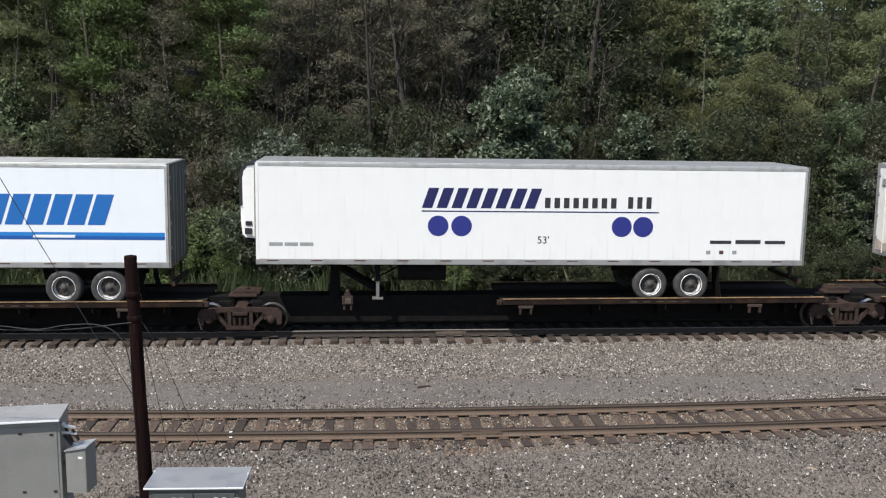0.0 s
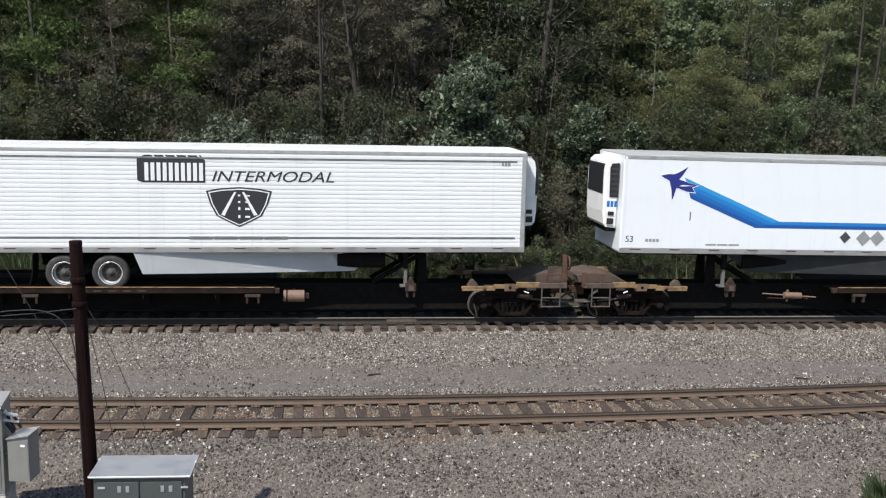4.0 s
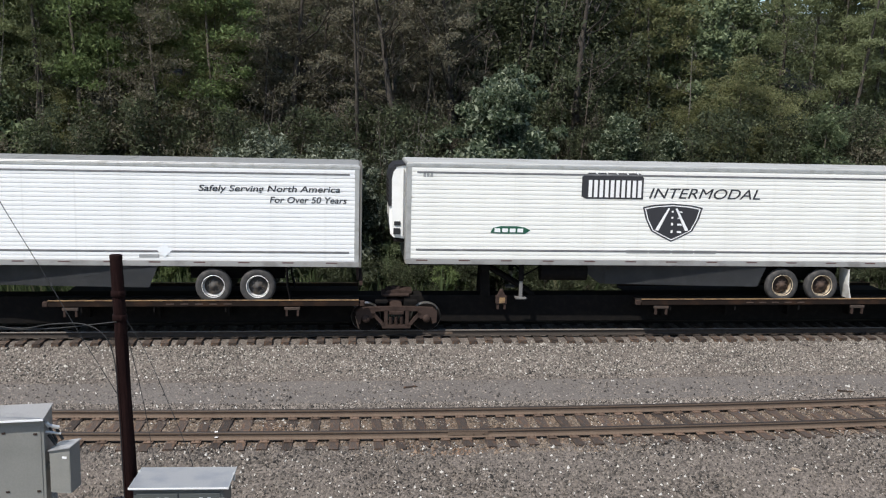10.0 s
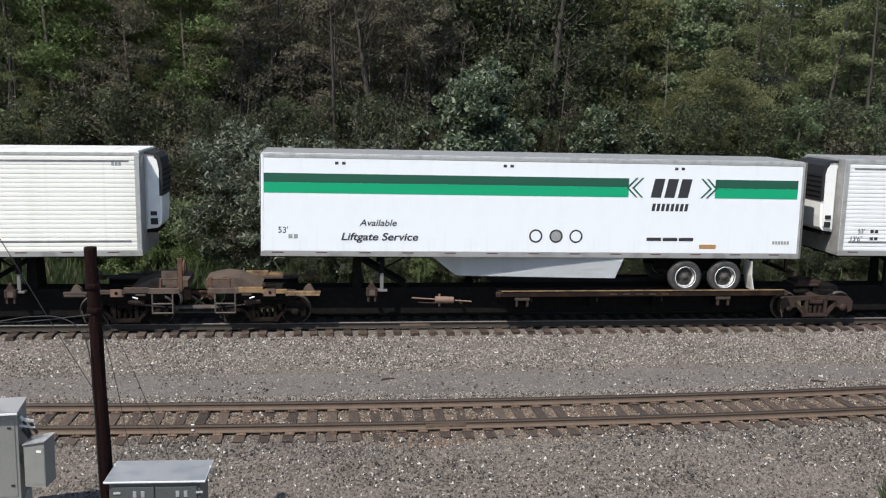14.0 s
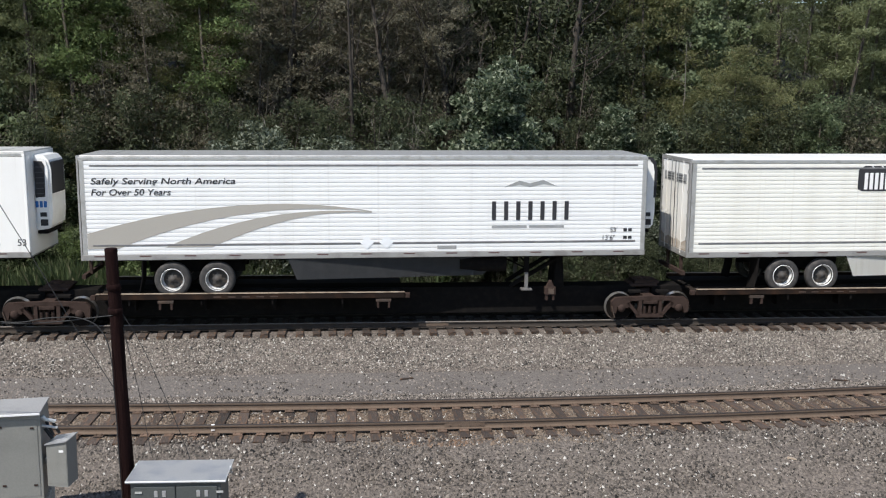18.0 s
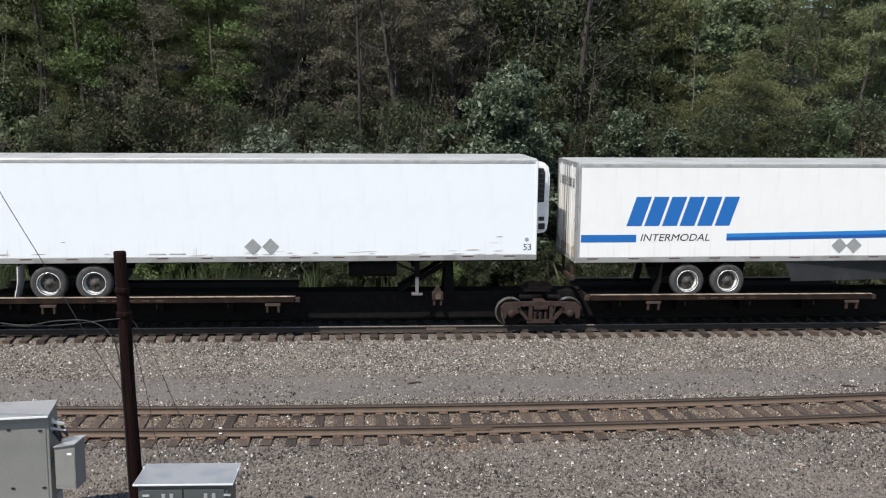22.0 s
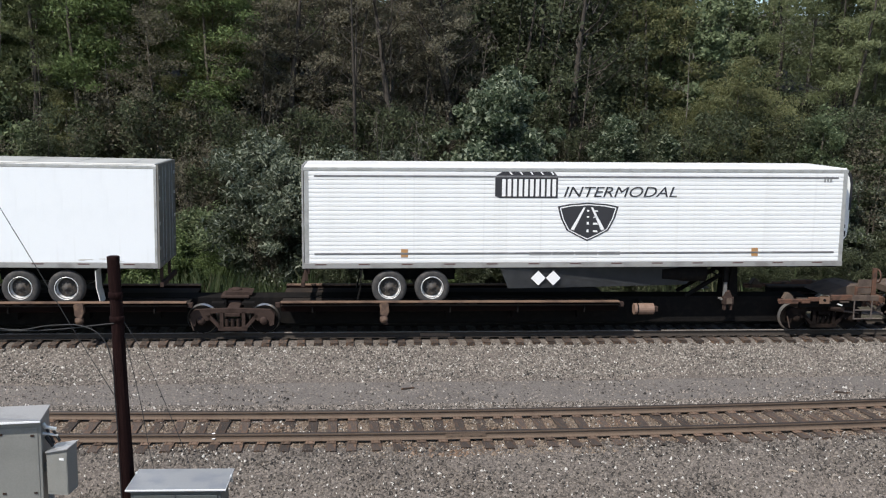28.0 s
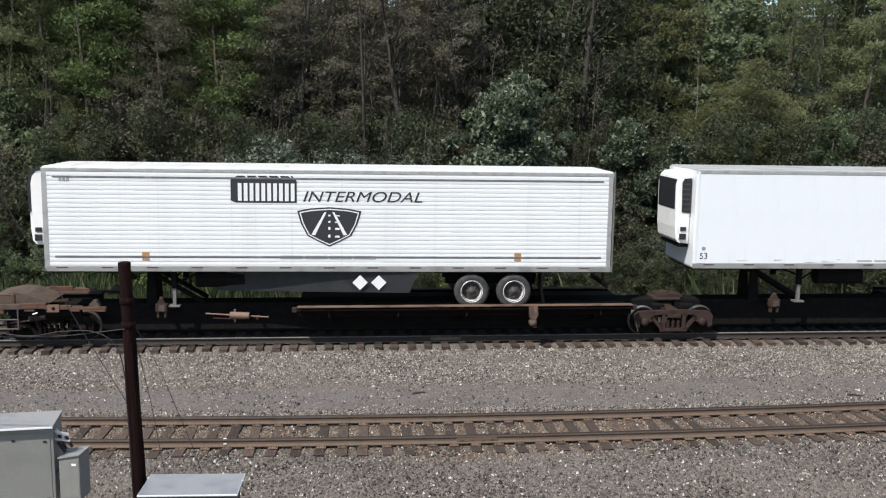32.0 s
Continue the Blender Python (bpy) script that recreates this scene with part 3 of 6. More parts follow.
def words(text, x, z, height, mat, parent, y, lean=0.0, align="LEFT", squeeze=1.0, name="lettering", bold=0.0):
    """Real words in the built-in font, standing on the side wall at y, x being where they begin."""
    cu = bpy.data.curves.new(name, "FONT")
    cu.body, cu.size, cu.align_x, cu.shear, cu.extrude, cu.offset = text, height * 1.38, align, lean, 0.0025, bold
    tmp = bpy.data.objects.new(name, cu)
    scene.collection.objects.link(tmp)
    bpy.context.view_layer.update()
    me = bpy.data.meshes.new_from_object(tmp.evaluated_get(bpy.context.evaluated_depsgraph_get()))
    bpy.data.objects.remove(tmp)
    me.materials.clear()
    me.materials.append(M[mat])
    me.transform(Matrix.Diagonal((squeeze, 1, 1, 1)))
    me.transform(Matrix.Rotation(radians(90), 4, "X"))
    ob = new(name, me)
    ob.location, ob.parent = (x, y - 0.0015, z), parent
    return ob


def road_wheel(parent, x, y, rim_mat, out=-1):
    """A truck wheel with its own rim, hub and nuts; out: the side that shows."""
    r = 0.51
    bm = lathe([(0.30, 0.10), (0.34, 0.125), (0.44, 0.135), (0.49, 0.11), (r, 0.07), (r, -0.07), (0.49, -0.11), (0.44, -0.135), (0.34, -0.125), (0.30, -0.10), (0.30, 0.10)], 28)
    tyre = part("wheel", bm, "rubber", parent, "worn black tyre on a bright rim" if rim_mat == "rim" else "worn black tyre on a rusty rim", at=(x, y, r - 0.12))
    o = out
    bm = lathe([(0.328, 0.120 * o), (0.320, 0.128 * o), (0.314, 0.126 * o), (0.296, 0.03 * o), (0.27, -0.07 * o)], 28)
    part("rim", bm, rim_mat, tyre)
    bm = lathe([(0.275, -0.06 * o), (0.20, -0.05 * o), (0.15, 0.03 * o), (0.12, 0.05 * o), (0.085, 0.05 * o), (0.08, 0.115 * o), (0.0, 0.12 * o)], 20)
    for i in range(8):
        a = i * math.pi / 4
        tube((0.165 * math.cos(a), 0.02 * o, 0.165 * math.sin(a)), (0.165 * math.cos(a), 0.065 * o, 0.165 * math.sin(a)), 0.017, bm, sides=6)
    part("hub", bm, "hub" if rim_mat == "rim" else "car", tyre)
    return tyre


def shield(parent, x, z, w, y):
    """A dark shield with pale road lines on it."""
    k = w / 1.8
    out = [(-0.9, 0.45), (-0.55, 0.52), (0, 0.56), (0.55, 0.52), (0.9, 0.45), (0.80, 0.1), (0.62, -0.25), (0.3, -0.42), (0, -0.56), (-0.3, -0.42), (-0.62, -0.25), (-0.80, 0.1)]
    s = flat_mark([(x + a * k, z + b * k) for a, b in out], y, "ink", parent, "emblem", "dark shield emblem with pale road lines")
    def stroke(points):
        part("emblem_line", prism([(x + a * k, z + b * k) for a, b in points], y - 0.006, y - 0.002), "pale", s)
    for sgn in (-1, 1):
        stroke([(0.08 * sgn, 0.42), (0.14 * sgn, 0.42), (0.50 * sgn, -0.22), (0.40 * sgn, -0.24)])
    for q in (-0.30, -0.08, 0.12, 0.30):
        h = 0.05 if q > 0 else 0.08
        stroke([(-0.03, q), (0.03, q), (0.03, q + h), (-0.03, q + h)])
        stroke([(0.16, q), (0.30, q), (0.28, q + h * 0.7), (0.16, q + h * 0.7)])
    ring = bmesh.new()
    rim = [(a * 0.93, b * 0.92) for a, b in out]
    inn = [(a * 0.89, b * 0.87) for a, b in out]
    n = len(out)
    loops = [[ring.verts.new((x + a * k, d, z + b * k)) for a, b in ps] for d, ps in ((y - 0.006, rim), (y - 0.006, inn), (y - 0.002, inn), (y - 0.002, rim))]
    for p, q in zip(loops, loops[1:] + loops[:1]):
        for i in range(n):
            ring.faces.new((p[i], p[(i + 1) % n], q[(i + 1) % n], q[i]))
    bmesh.ops.recalc_face_normals(ring, faces=ring.faces[:])
    part("emblem_rim", ring, "pale", s)


def disc(parent, x, z, r, y, mat):
    flat_mark([(x + r * math.cos(i * math.pi / 16), z + r * math.sin(i * math.pi / 16)) for i in range(32)], y, mat, parent, "round_mark")


def diamond(parent, x, z, r, y, mat="placard"):
    p = flat_mark([(x - r, z), (x, z - r), (x + r, z), (x, z + r)], y - 0.006, mat, parent, "placard")
    return p


def block_name(parent, x, y, z):
    """A name drawn as a black block with pale bars on it, and the plain word after it."""
    flat_mark([(x - 0.14, z + 0.04), (x - 0.14, z + 0.62), (x + 0.06, z + 0.74), (x + 1.58, z + 0.74), (x + 1.70, z + 0.60), (x + 1.70, z - 0.02), (x + 0.0, z - 0.02)], y, "ink", parent, "name_block", "black block with pale bars on it")
    bars(parent, x + 0.06, x + 1.70, z + 0.03, z + 0.53, 10, "pale", y - 0.004, 0, 0.36, "name_mark")
    for i in range(5):
        a = x + 0.10 + 0.305 * i
        part("name_notch", prism([(a + 0.22, z + 0.66), (a + 0.27, z + 0.66), (a + 0.20, z + 0.745), (a + 0.15, z + 0.745)], y - 0.006, y - 0.002), "pale", parent)
    words("INTERMODAL", x + 1.84, z + 0.02, 0.31, "ink", parent, y, 0.28, squeeze=1.28)


def reefer_unit(t, X, mark, side_grille):
    """The cooling unit on the front wall: a rounded casing with grilles and a small vent."""
    bm = bmesh.new()
    out = [(0, -0.0), (0.33, 0.04), (0.42, 0.14), (0.46, 0.5), (0.47, 1.75), (0.42, 2.0), (0.30, 2.12), (0, 2.14)]
    prism([(X(8.08) + (X(1) - X(0)) * a, 1.66 + b) for a, b in out], -0.86, 0.86, bm)
    bmesh.ops.bevel(bm, geom=[e for e in bm.edges if abs(e.verts[0].co.y) > 0.85 and abs(e.verts[1].co.y) > 0.85 and abs(e.verts[0].co.y - e.verts[1].co.y) < 0.1], offset=0.07, segments=2, affect="EDGES")
    unit = part("reefer_unit", bm, "reefer", t, "white cooling unit with dark grilles")
    if side_grille != "framed":
        part("grille", prism([(X(8.46), 2.62), (X(8.565), 2.62), (X(8.575), 3.42), (X(8.52), 3.70), (X(8.40), 3.83), (X(8.10), 3.86), (X(8.10), 3.80), (X(8.36), 3.76)], -0.83, 0.83), "grille", unit)
        for i in range(5):
            part("grille_bar", box(X(8.57), X(8.585), -0.78, 0.78, 2.74 + 0.15 * i, 2.765 + 0.15 * i), "dark", unit)
    part("under_pan", box(X(8.10), X(8.40), -0.78, 0.78, 1.56, 1.655, bevel=0.02), "dark", unit)
    if side_grille == "framed":
        part("side_grille", prism([(X(8.12), 2.60), (X(8.38), 2.62), (X(8.40), 3.50), (X(8.34), 3.62), (X(8.12), 3.64)], -0.88, -0.83), "grille", unit)
        for i in range(6):
            part("louvre", box(X(8.14), X(8.37), -0.89, -0.875, 2.70 + 0.15 * i, 2.725 + 0.15 * i), "skirt", unit)
        part("grille", box(X(8.50), X(8.565), -0.72, 0.72, 2.7, 3.6, bevel=0.02), "grille", unit)
    elif side_grille:
        part("side_grille", prism([(X(8.10), 3.02), (X(8.22), 2.86), (X(8.47), 2.62), (X(8.50), 3.45), (X(8.42), 3.72), (X(8.10), 3.80)], -0.895, -0.83), "grille", unit)
        for i in range(5):
            part("louvre", box(X(8.22), X(8.44), -0.905, -0.89, 2.95 + 0.15 * i, 2.975 + 0.15 * i), "skirt", unit)
    part("control_box", box(X(8.22), X(8.42), -0.89, -0.81, 1.80, 1.98, bevel=0.01), "grille", unit)
    part("control_box", box(X(8.22), X(8.40), -0.89, -0.81, 2.06, 2.18, bevel=0.01), "grille", unit)
    if mark:
        bars(unit, min(X(8.1), X(8.44)), max(X(8.1), X(8.44)), 2.32, 2.50, 3, mark, -0.86)
    unit.scale = (1, 0.82 if X(1) > 0 else 1.08, 1)         # narrowed on noses towards +x, so that the wall's shade covers its side
    return unit


def trailer(label, u, nose, ax, skin, ribbed=False, panels=False, reefer=True, skirt=None, skirt_x=(0, 0), rim="rim", side_grille=False, unit_mark=None, tilt=0.35, roof="roof", flap="dark"):
    """A 53-foot trailer riding on its own tyres. nose: +1 if it points along the x axis."""
    t = thing("semi_trailer", label, "trailer", Matrix(), "trailers on the train")

    def X(x):
        return nose * x

    BOT, TOP = 0.98, 3.92
    # walls, floor and roof
    wall = part("body", box(-8.06, 8.06, -1.262, 1.28, BOT + 0.16, TOP - 0.13), skin, t)
    part("bottom_rail", box(-8.08, 8.08, -1.30, 1.30, BOT, BOT + 0.16, bevel=0.012), "rail_alu", t, "dented aluminium bottom rail")
    part("top_rail", box(-8.08, 8.08, -1.295, 1.295, TOP - 0.13, TOP - 0.03, bevel=0.01), "alu", t)
    part("roof", box(-8.05, 8.05, -1.26, 1.26, TOP - 0.04, TOP + 0.012, bevel=0.02), roof, t)
    for i in range(11):
        x = -7.3 + 1.46 * i
        part("roof_bow", box(x - 0.02, x + 0.02, -1.22, 1.22, TOP + 0.005, TOP + 0.02), roof, t)
    y = -1.292
    if ribbed:
        n = 21
        h = (TOP - 0.13 - BOT - 0.16) / n
        one = bmesh.new()
        prof = [(0.0, 0.0), (0.008, 0.021), (h * 0.5, 0.025), (h - 0.016, 0.022), (h - 0.011, 0.0), (h, 0.0)]
        rows_ = [[one.verts.new((x, -q, p)) for p, q in prof] for x in (-7.93, 7.93)]
        for i in range(len(prof) - 1):
            one.faces.new((rows_[0][i], rows_[1][i], rows_[1][i + 1], rows_[0][i + 1]))
        first = part("side_slat", one, skin, t, at=(0, -1.270, BOT + 0.16))
        for i in range(1, n):
            again(first, (0, -1.270, BOT + 0.16 + i * h), t)
        part("post", box(-8.06, -7.93, -1.297, -1.25, BOT + 0.16, TOP - 0.13, bevel=0.004), "alu", t)
        part("post", box(7.93, 8.06, -1.297, -1.25, BOT + 0.16, TOP - 0.13, bevel=0.004), "alu", t)
        for z in (BOT + 0.40, TOP - 0.30):
            part("rub_strip", box(-7.78, 7.78, -1.306, -1.28, z, z + 0.055, bevel=0.008), "rub", t)
    else:
        w = 16.0 / 13
        first = part("side_panel", box(-w / 2 + 0.0003, w / 2 - 0.0003, -0.006, 0.01, BOT + 0.165, TOP - 0.135), skin, t, at=(-8 + w / 2, -1.284, 0))
        for i in range(1, 13):
            again(first, (-8 + w / 2 + i * w, -1.284, 0), t)
        if panels:
            for i in range(1, 13):
                part("rivet_strip", box(-8 + i * w - 0.012, -8 + i * w + 0.012, -1.294, -1.28, BOT + 0.18, TOP - 0.15), skin, t)
        for s in (-1, 1):
            part("corner_post", box(s * 7.99, s * 8.07, -1.298, -1.20, BOT + 0.10, TOP - 0.05, bevel=0.01), "alu" if s * nose < 0 else skin, t)
    # reflector tape along the bottom rail
    tape = part("reflector_tape", box(-0.16, 0.16, -0.002, 0.002, 0, 0.035), "reflector", t, at=(-7.6, -1.3015, BOT + 0.10))
    for i in range(1, 13):
        again(tape, (-7.6 + i * 1.24, -1.3015, BOT + 0.10), t)
    # rear doors and frame
    r = X(-8.08)
    d = X(-1) - X(0)
    bm = box(r, r + d * 0.05, -1.29, -1.16, BOT, TOP)
    box(r, r + d * 0.05, 1.16, 1.29, BOT, TOP, bm)
    box(r, r + d * 0.05, -1.16, 1.16, TOP - 0.12, TOP, bm)
    box(r, r + d * 0.05, -1.16, 1.16, BOT, BOT + 0.14, bm)
    # rears that face +x take the darkened copy, in place of deeper shade
    part("rear_frame", bm, "rail_alu" if nose > 0 else "shaded_door", t)
    for s in (-1, 1):
        door = part("rear_door", box(r, r + d * 0.035, min(0.01 * s, 1.15 * s), max(0.01 * s, 1.15 * s), BOT + 0.15, TOP - 0.13), "soiled" if nose > 0 else "shaded_door", t, "soiled rear door" if nose > 0 else "rear door with shade in its dark colour")
        for q in (0.30, 0.72):
            part("lock_rod", tube((r + d * 0.055, s * q, BOT + 0.06), (r + d * 0.055, s * q, TOP - 0.08), 0.012), "soiled" if nose > 0 and q > 0.5 else "placard", door)
        for z in (1.5, 2.2, 2.9, 3.5):
            part("hinge", box(r + d * 0.03, r + d * 0.06, s * 1.16 - 0.07, s * 1.16 + 0.04, z, z + 0.09), "alu", door)
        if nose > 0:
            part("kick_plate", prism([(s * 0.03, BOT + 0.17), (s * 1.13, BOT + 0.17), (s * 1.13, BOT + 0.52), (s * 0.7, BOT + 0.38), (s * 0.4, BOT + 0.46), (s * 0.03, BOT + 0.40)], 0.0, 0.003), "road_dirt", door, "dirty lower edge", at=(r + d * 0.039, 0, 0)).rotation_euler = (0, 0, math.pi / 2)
            part("door_sign", box(r + d * 0.036, r + d * 0.042, min(s * 0.10, s * 0.98), max(s * 0.10, s * 0.98), 3.16, 3.44), "placard", door, "dark grey sign")
            for i in range(3):
                part("sign_line", box(r + d * 0.042, r + d * 0.045, min(s * 0.16, s * (0.9 - 0.1 * i)), max(s * 0.16, s * (0.9 - 0.1 * i)), 3.20 + 0.08 * i, 3.235 + 0.08 * i), "ink", door)
            part("gasket", box(r + d * 0.036, r + d * 0.046, min(0.0, s * 0.022), max(0.0, s * 0.022), BOT + 0.15, TOP - 0.13), "ink", door, "dark rubber gasket")
    bm = box(r, r + d * 0.1, -1.1, 1.1, 0.42, 0.54)
    for s in (-0.6, 0.6):
        box(r, r + d * -0.08, s - 0.05, s + 0.05, 0.5, BOT, bm)
    part("bumper", bm, "truck", t)
    # running gear
    for a in (ax, ax + 1.25):
        x = X(-8.08 + a)
        for s in (-1, 1):
            road_wheel(t, x, s * 1.12, rim, out=s)
        part("axle", tube((x, -1.0, 0.39), (x, 1.0, 0.39), 0.07), "dark", t)
    c = X(-8.08 + ax + 0.62)
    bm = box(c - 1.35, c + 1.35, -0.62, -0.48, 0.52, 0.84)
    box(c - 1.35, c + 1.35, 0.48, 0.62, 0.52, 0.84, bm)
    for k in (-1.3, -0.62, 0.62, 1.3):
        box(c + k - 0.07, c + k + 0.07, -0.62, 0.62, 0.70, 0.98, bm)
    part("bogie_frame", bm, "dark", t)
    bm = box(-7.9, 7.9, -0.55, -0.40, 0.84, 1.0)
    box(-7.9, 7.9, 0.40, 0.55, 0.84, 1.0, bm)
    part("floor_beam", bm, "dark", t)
    for s in (-1, 1):
        f = X(-8.08 + ax - 0.80)
        part("mud_flap", prism([(f, 0.90), (f + d * 0.02, 0.42), (f + d * 0.12, -0.02), (f + d * 0.145, -0.02), (f + d * 0.045, 0.42), (f + d * 0.025, 0.90)], min(s * 0.70, s * 1.27), max(s * 0.70, s * 1.27)), flap, t, "white curled mud flap" if flap == "flap" else "black mud flap")
    part("flap_bracket", tube((X(-8.08 + ax - 0.80), -1.27, 0.92), (X(-8.08 + ax - 0.80), 1.27, 0.92), 0.02), "dark", t)
    # landing gear and kingpin plate
    g = X(4.6)
    for s in (-1, 1):
        leg = part("landing_leg", box(g - 0.07, g + 0.07, s * 0.92 - 0.07, s * 0.92 + 0.07, 0.44, 1.0, bevel=0.008), "dark", t)
        part("inner_leg", box(g - 0.05, g + 0.05, s * 0.92 - 0.05, s * 0.92 + 0.05, -0.06, 0.46, bevel=0.008), "leg_steel", leg, "dull grey inner leg")
        part("foot", box(g - 0.16, g + 0.16, s * 0.92 - 0.13, s * 0.92 + 0.13, -0.10, -0.05, bevel=0.008), "leg_steel", leg)
    part("leg_brace", tube((g, -0.9, 0.72), (g, 0.9, 0.72), 0.03), "dark", t)
    for s in (-1, 1):
        part("leg_stay", tube((g, s * 0.9, 0.55), (g - (X(1) - X(0)) * 0.9, s * 0.5, 0.95), 0.025), "dark", t)
    part("kingpin_plate", box(X(5.6), X(8.0), -1.1, 1.1, 0.92, 0.985), "dark", t)
    if reefer:
        part("nose_wall", box(X(8.06), X(8.085), -1.25, 1.25, BOT + 0.05, TOP - 0.03), skin if side_grille == "framed" else "skirt" if side_grille else "rail_alu", t)
        reefer_unit(t, X, unit_mark, side_grille)
        part("fuel_tank", tube((X(2.6), -0.72, 0.70), (X(4.0), -0.72, 0.70), 0.27, sides=18), "dark", t)
    else:
        part("front_wall", box(X(8.06), X(8.10), -1.26, 1.26, BOT, TOP - 0.02, bevel=0.01), "skirt", t, "dark grey front wall")
    if skirt:
        a, b = skirt_x
        bm = bmesh.new()
        n = 6
        top, low = [], []
        for i in range(n + 1):
            x = X(a + (b - a) * i / n)
            inn = -1.27 + 0.45 * (i / n) ** 1.2
            top.append(bm.verts.new((x, inn, BOT - 0.002)))
            low.append(bm.verts.new((X(a + (b - a) * i / n + (0.25 if i == 0 else -0.8 if i == n else 0)), inn, 0.36)))
        for i in range(n):
            bm.faces.new((top[i], top[i + 1], low[i + 1], low[i]))
        bmesh.ops.solidify(bm, geom=bm.faces[:], thickness=0.02)
        bmesh.ops.recalc_face_normals(bm, faces=bm.faces[:])
        part("side_skirt", bm, skirt, t, "painted side skirt under the floor")
    return riding(t, u, 1.66, -nose * tilt), y


def dotted_trailer(u, faded):
    """Aged white reefer trailer with a dark name, four dots and a rule under the name."""
    t, y = trailer("aged white refrigerated trailer with dark blue dots" if faded else "white refrigerated trailer with navy dots on its side", u, -1, 3.2 if faded else 3.35,
                   "cream" if faded else "white", panels=faded, roof="alu")
    ink = "dark_navy" if not faded else "indigo"
    o = -0.1 if faded else 0.0
    bars(t, -3.36, 0.05, 2.64, 3.22, 8, ink, y, 0.35, 0.30, "name_mark", (1, 1, 1, 1, 1, 1, 1, 1))
    bars(t, 0.22, 2.45, 2.66, 2.96, 8, "ink", y, 0, 0.42, "name_mark")
    bars(t, 2.68, 3.50, 2.66, 3.0, 3, "ink", y, 0, 0.45, "name_mark")
    flat_mark([(-3.36, 2.53), (3.62, 2.53), (3.62, 2.565), (-3.36, 2.565)], y, ink, t, "rule")
    for x in (-2.88, -2.20, 2.52 + 2 * o, 3.16 + 2 * o):
        disc(t, x + o, 2.12 + o, 0.30, y, "navy")
    words("53'", 0.02 + o, 1.62, 0.22, "ink", t, y)
    bars(t, 5.2, 5.85, 1.63, 1.73, 1, "ink", y, 0, 0)
    bars(t, 5.98, 6.75, 1.63, 1.75, 1, "ink", y, 0, 0)
    bars(t, 6.88, 7.5, 1.63, 1.73, 1, "ink", y, 0, 0)
    bars(t, -7.7, -6.4, 1.52, 1.62, 3, "placard", y, 0, 0.12)
    for x, m in ((5.1, "placard"), (5.5, "reflector"), (5.9, "placard")):
        flat_mark([(x, 1.32), (x + 0.13, 1.32), (x + 0.13, 1.43), (x, 1.43)], y, m, t, "sticker")
    return t


def emblem_trailer(u, nose, skin, ax, shift=0.0, skirt=None, skirt_x=(0, 0), eco=False, rim="rim", stickers=()):
    t, y = trailer("ribbed white trailer with a black shield emblem" if skin != "ivory" else "ribbed ivory trailer with a black shield emblem", u, nose, ax, skin, ribbed=True, skirt=skirt, skirt_x=skirt_x, rim=rim, roof="roof" if eco else "white", flap="flap" if eco else "dark")
    y = -1.298
    block_name(t, -2.78 + shift, y, 2.98 + shift * 0.2)
    shield(t, -0.16 + shift, 2.28 + shift * 0.15, 1.82, y)
    bars(t, -1.55, 1.22, 1.35, 1.45, 4, "placard", y, 0, 0.06)
    bars(t, 7.32 if nose > 0 else -7.6, 7.6 if nose > 0 else -7.3, 3.52, 3.62, 3, "placard", y)
    for x in stickers:
        flat_mark([(x, 1.30), (x + 0.2, 1.30), (x + 0.2, 1.54), (x, 1.54)], y, "orange", t, "sticker")
    if eco:
        flat_mark([(-5.62, 1.93), (-5.45, 1.90), (-4.6, 1.90), (-4.45, 2.0), (-4.6, 2.08), (-4.85, 2.12), (-5.3, 2.12), (-5.55, 2.06)], y, "deep_green", t, "badge", "small dark green badge")
        bars(t, -5.5, -4.6, 1.94, 2.05, 4, "pale", y - 0.004)
    return t


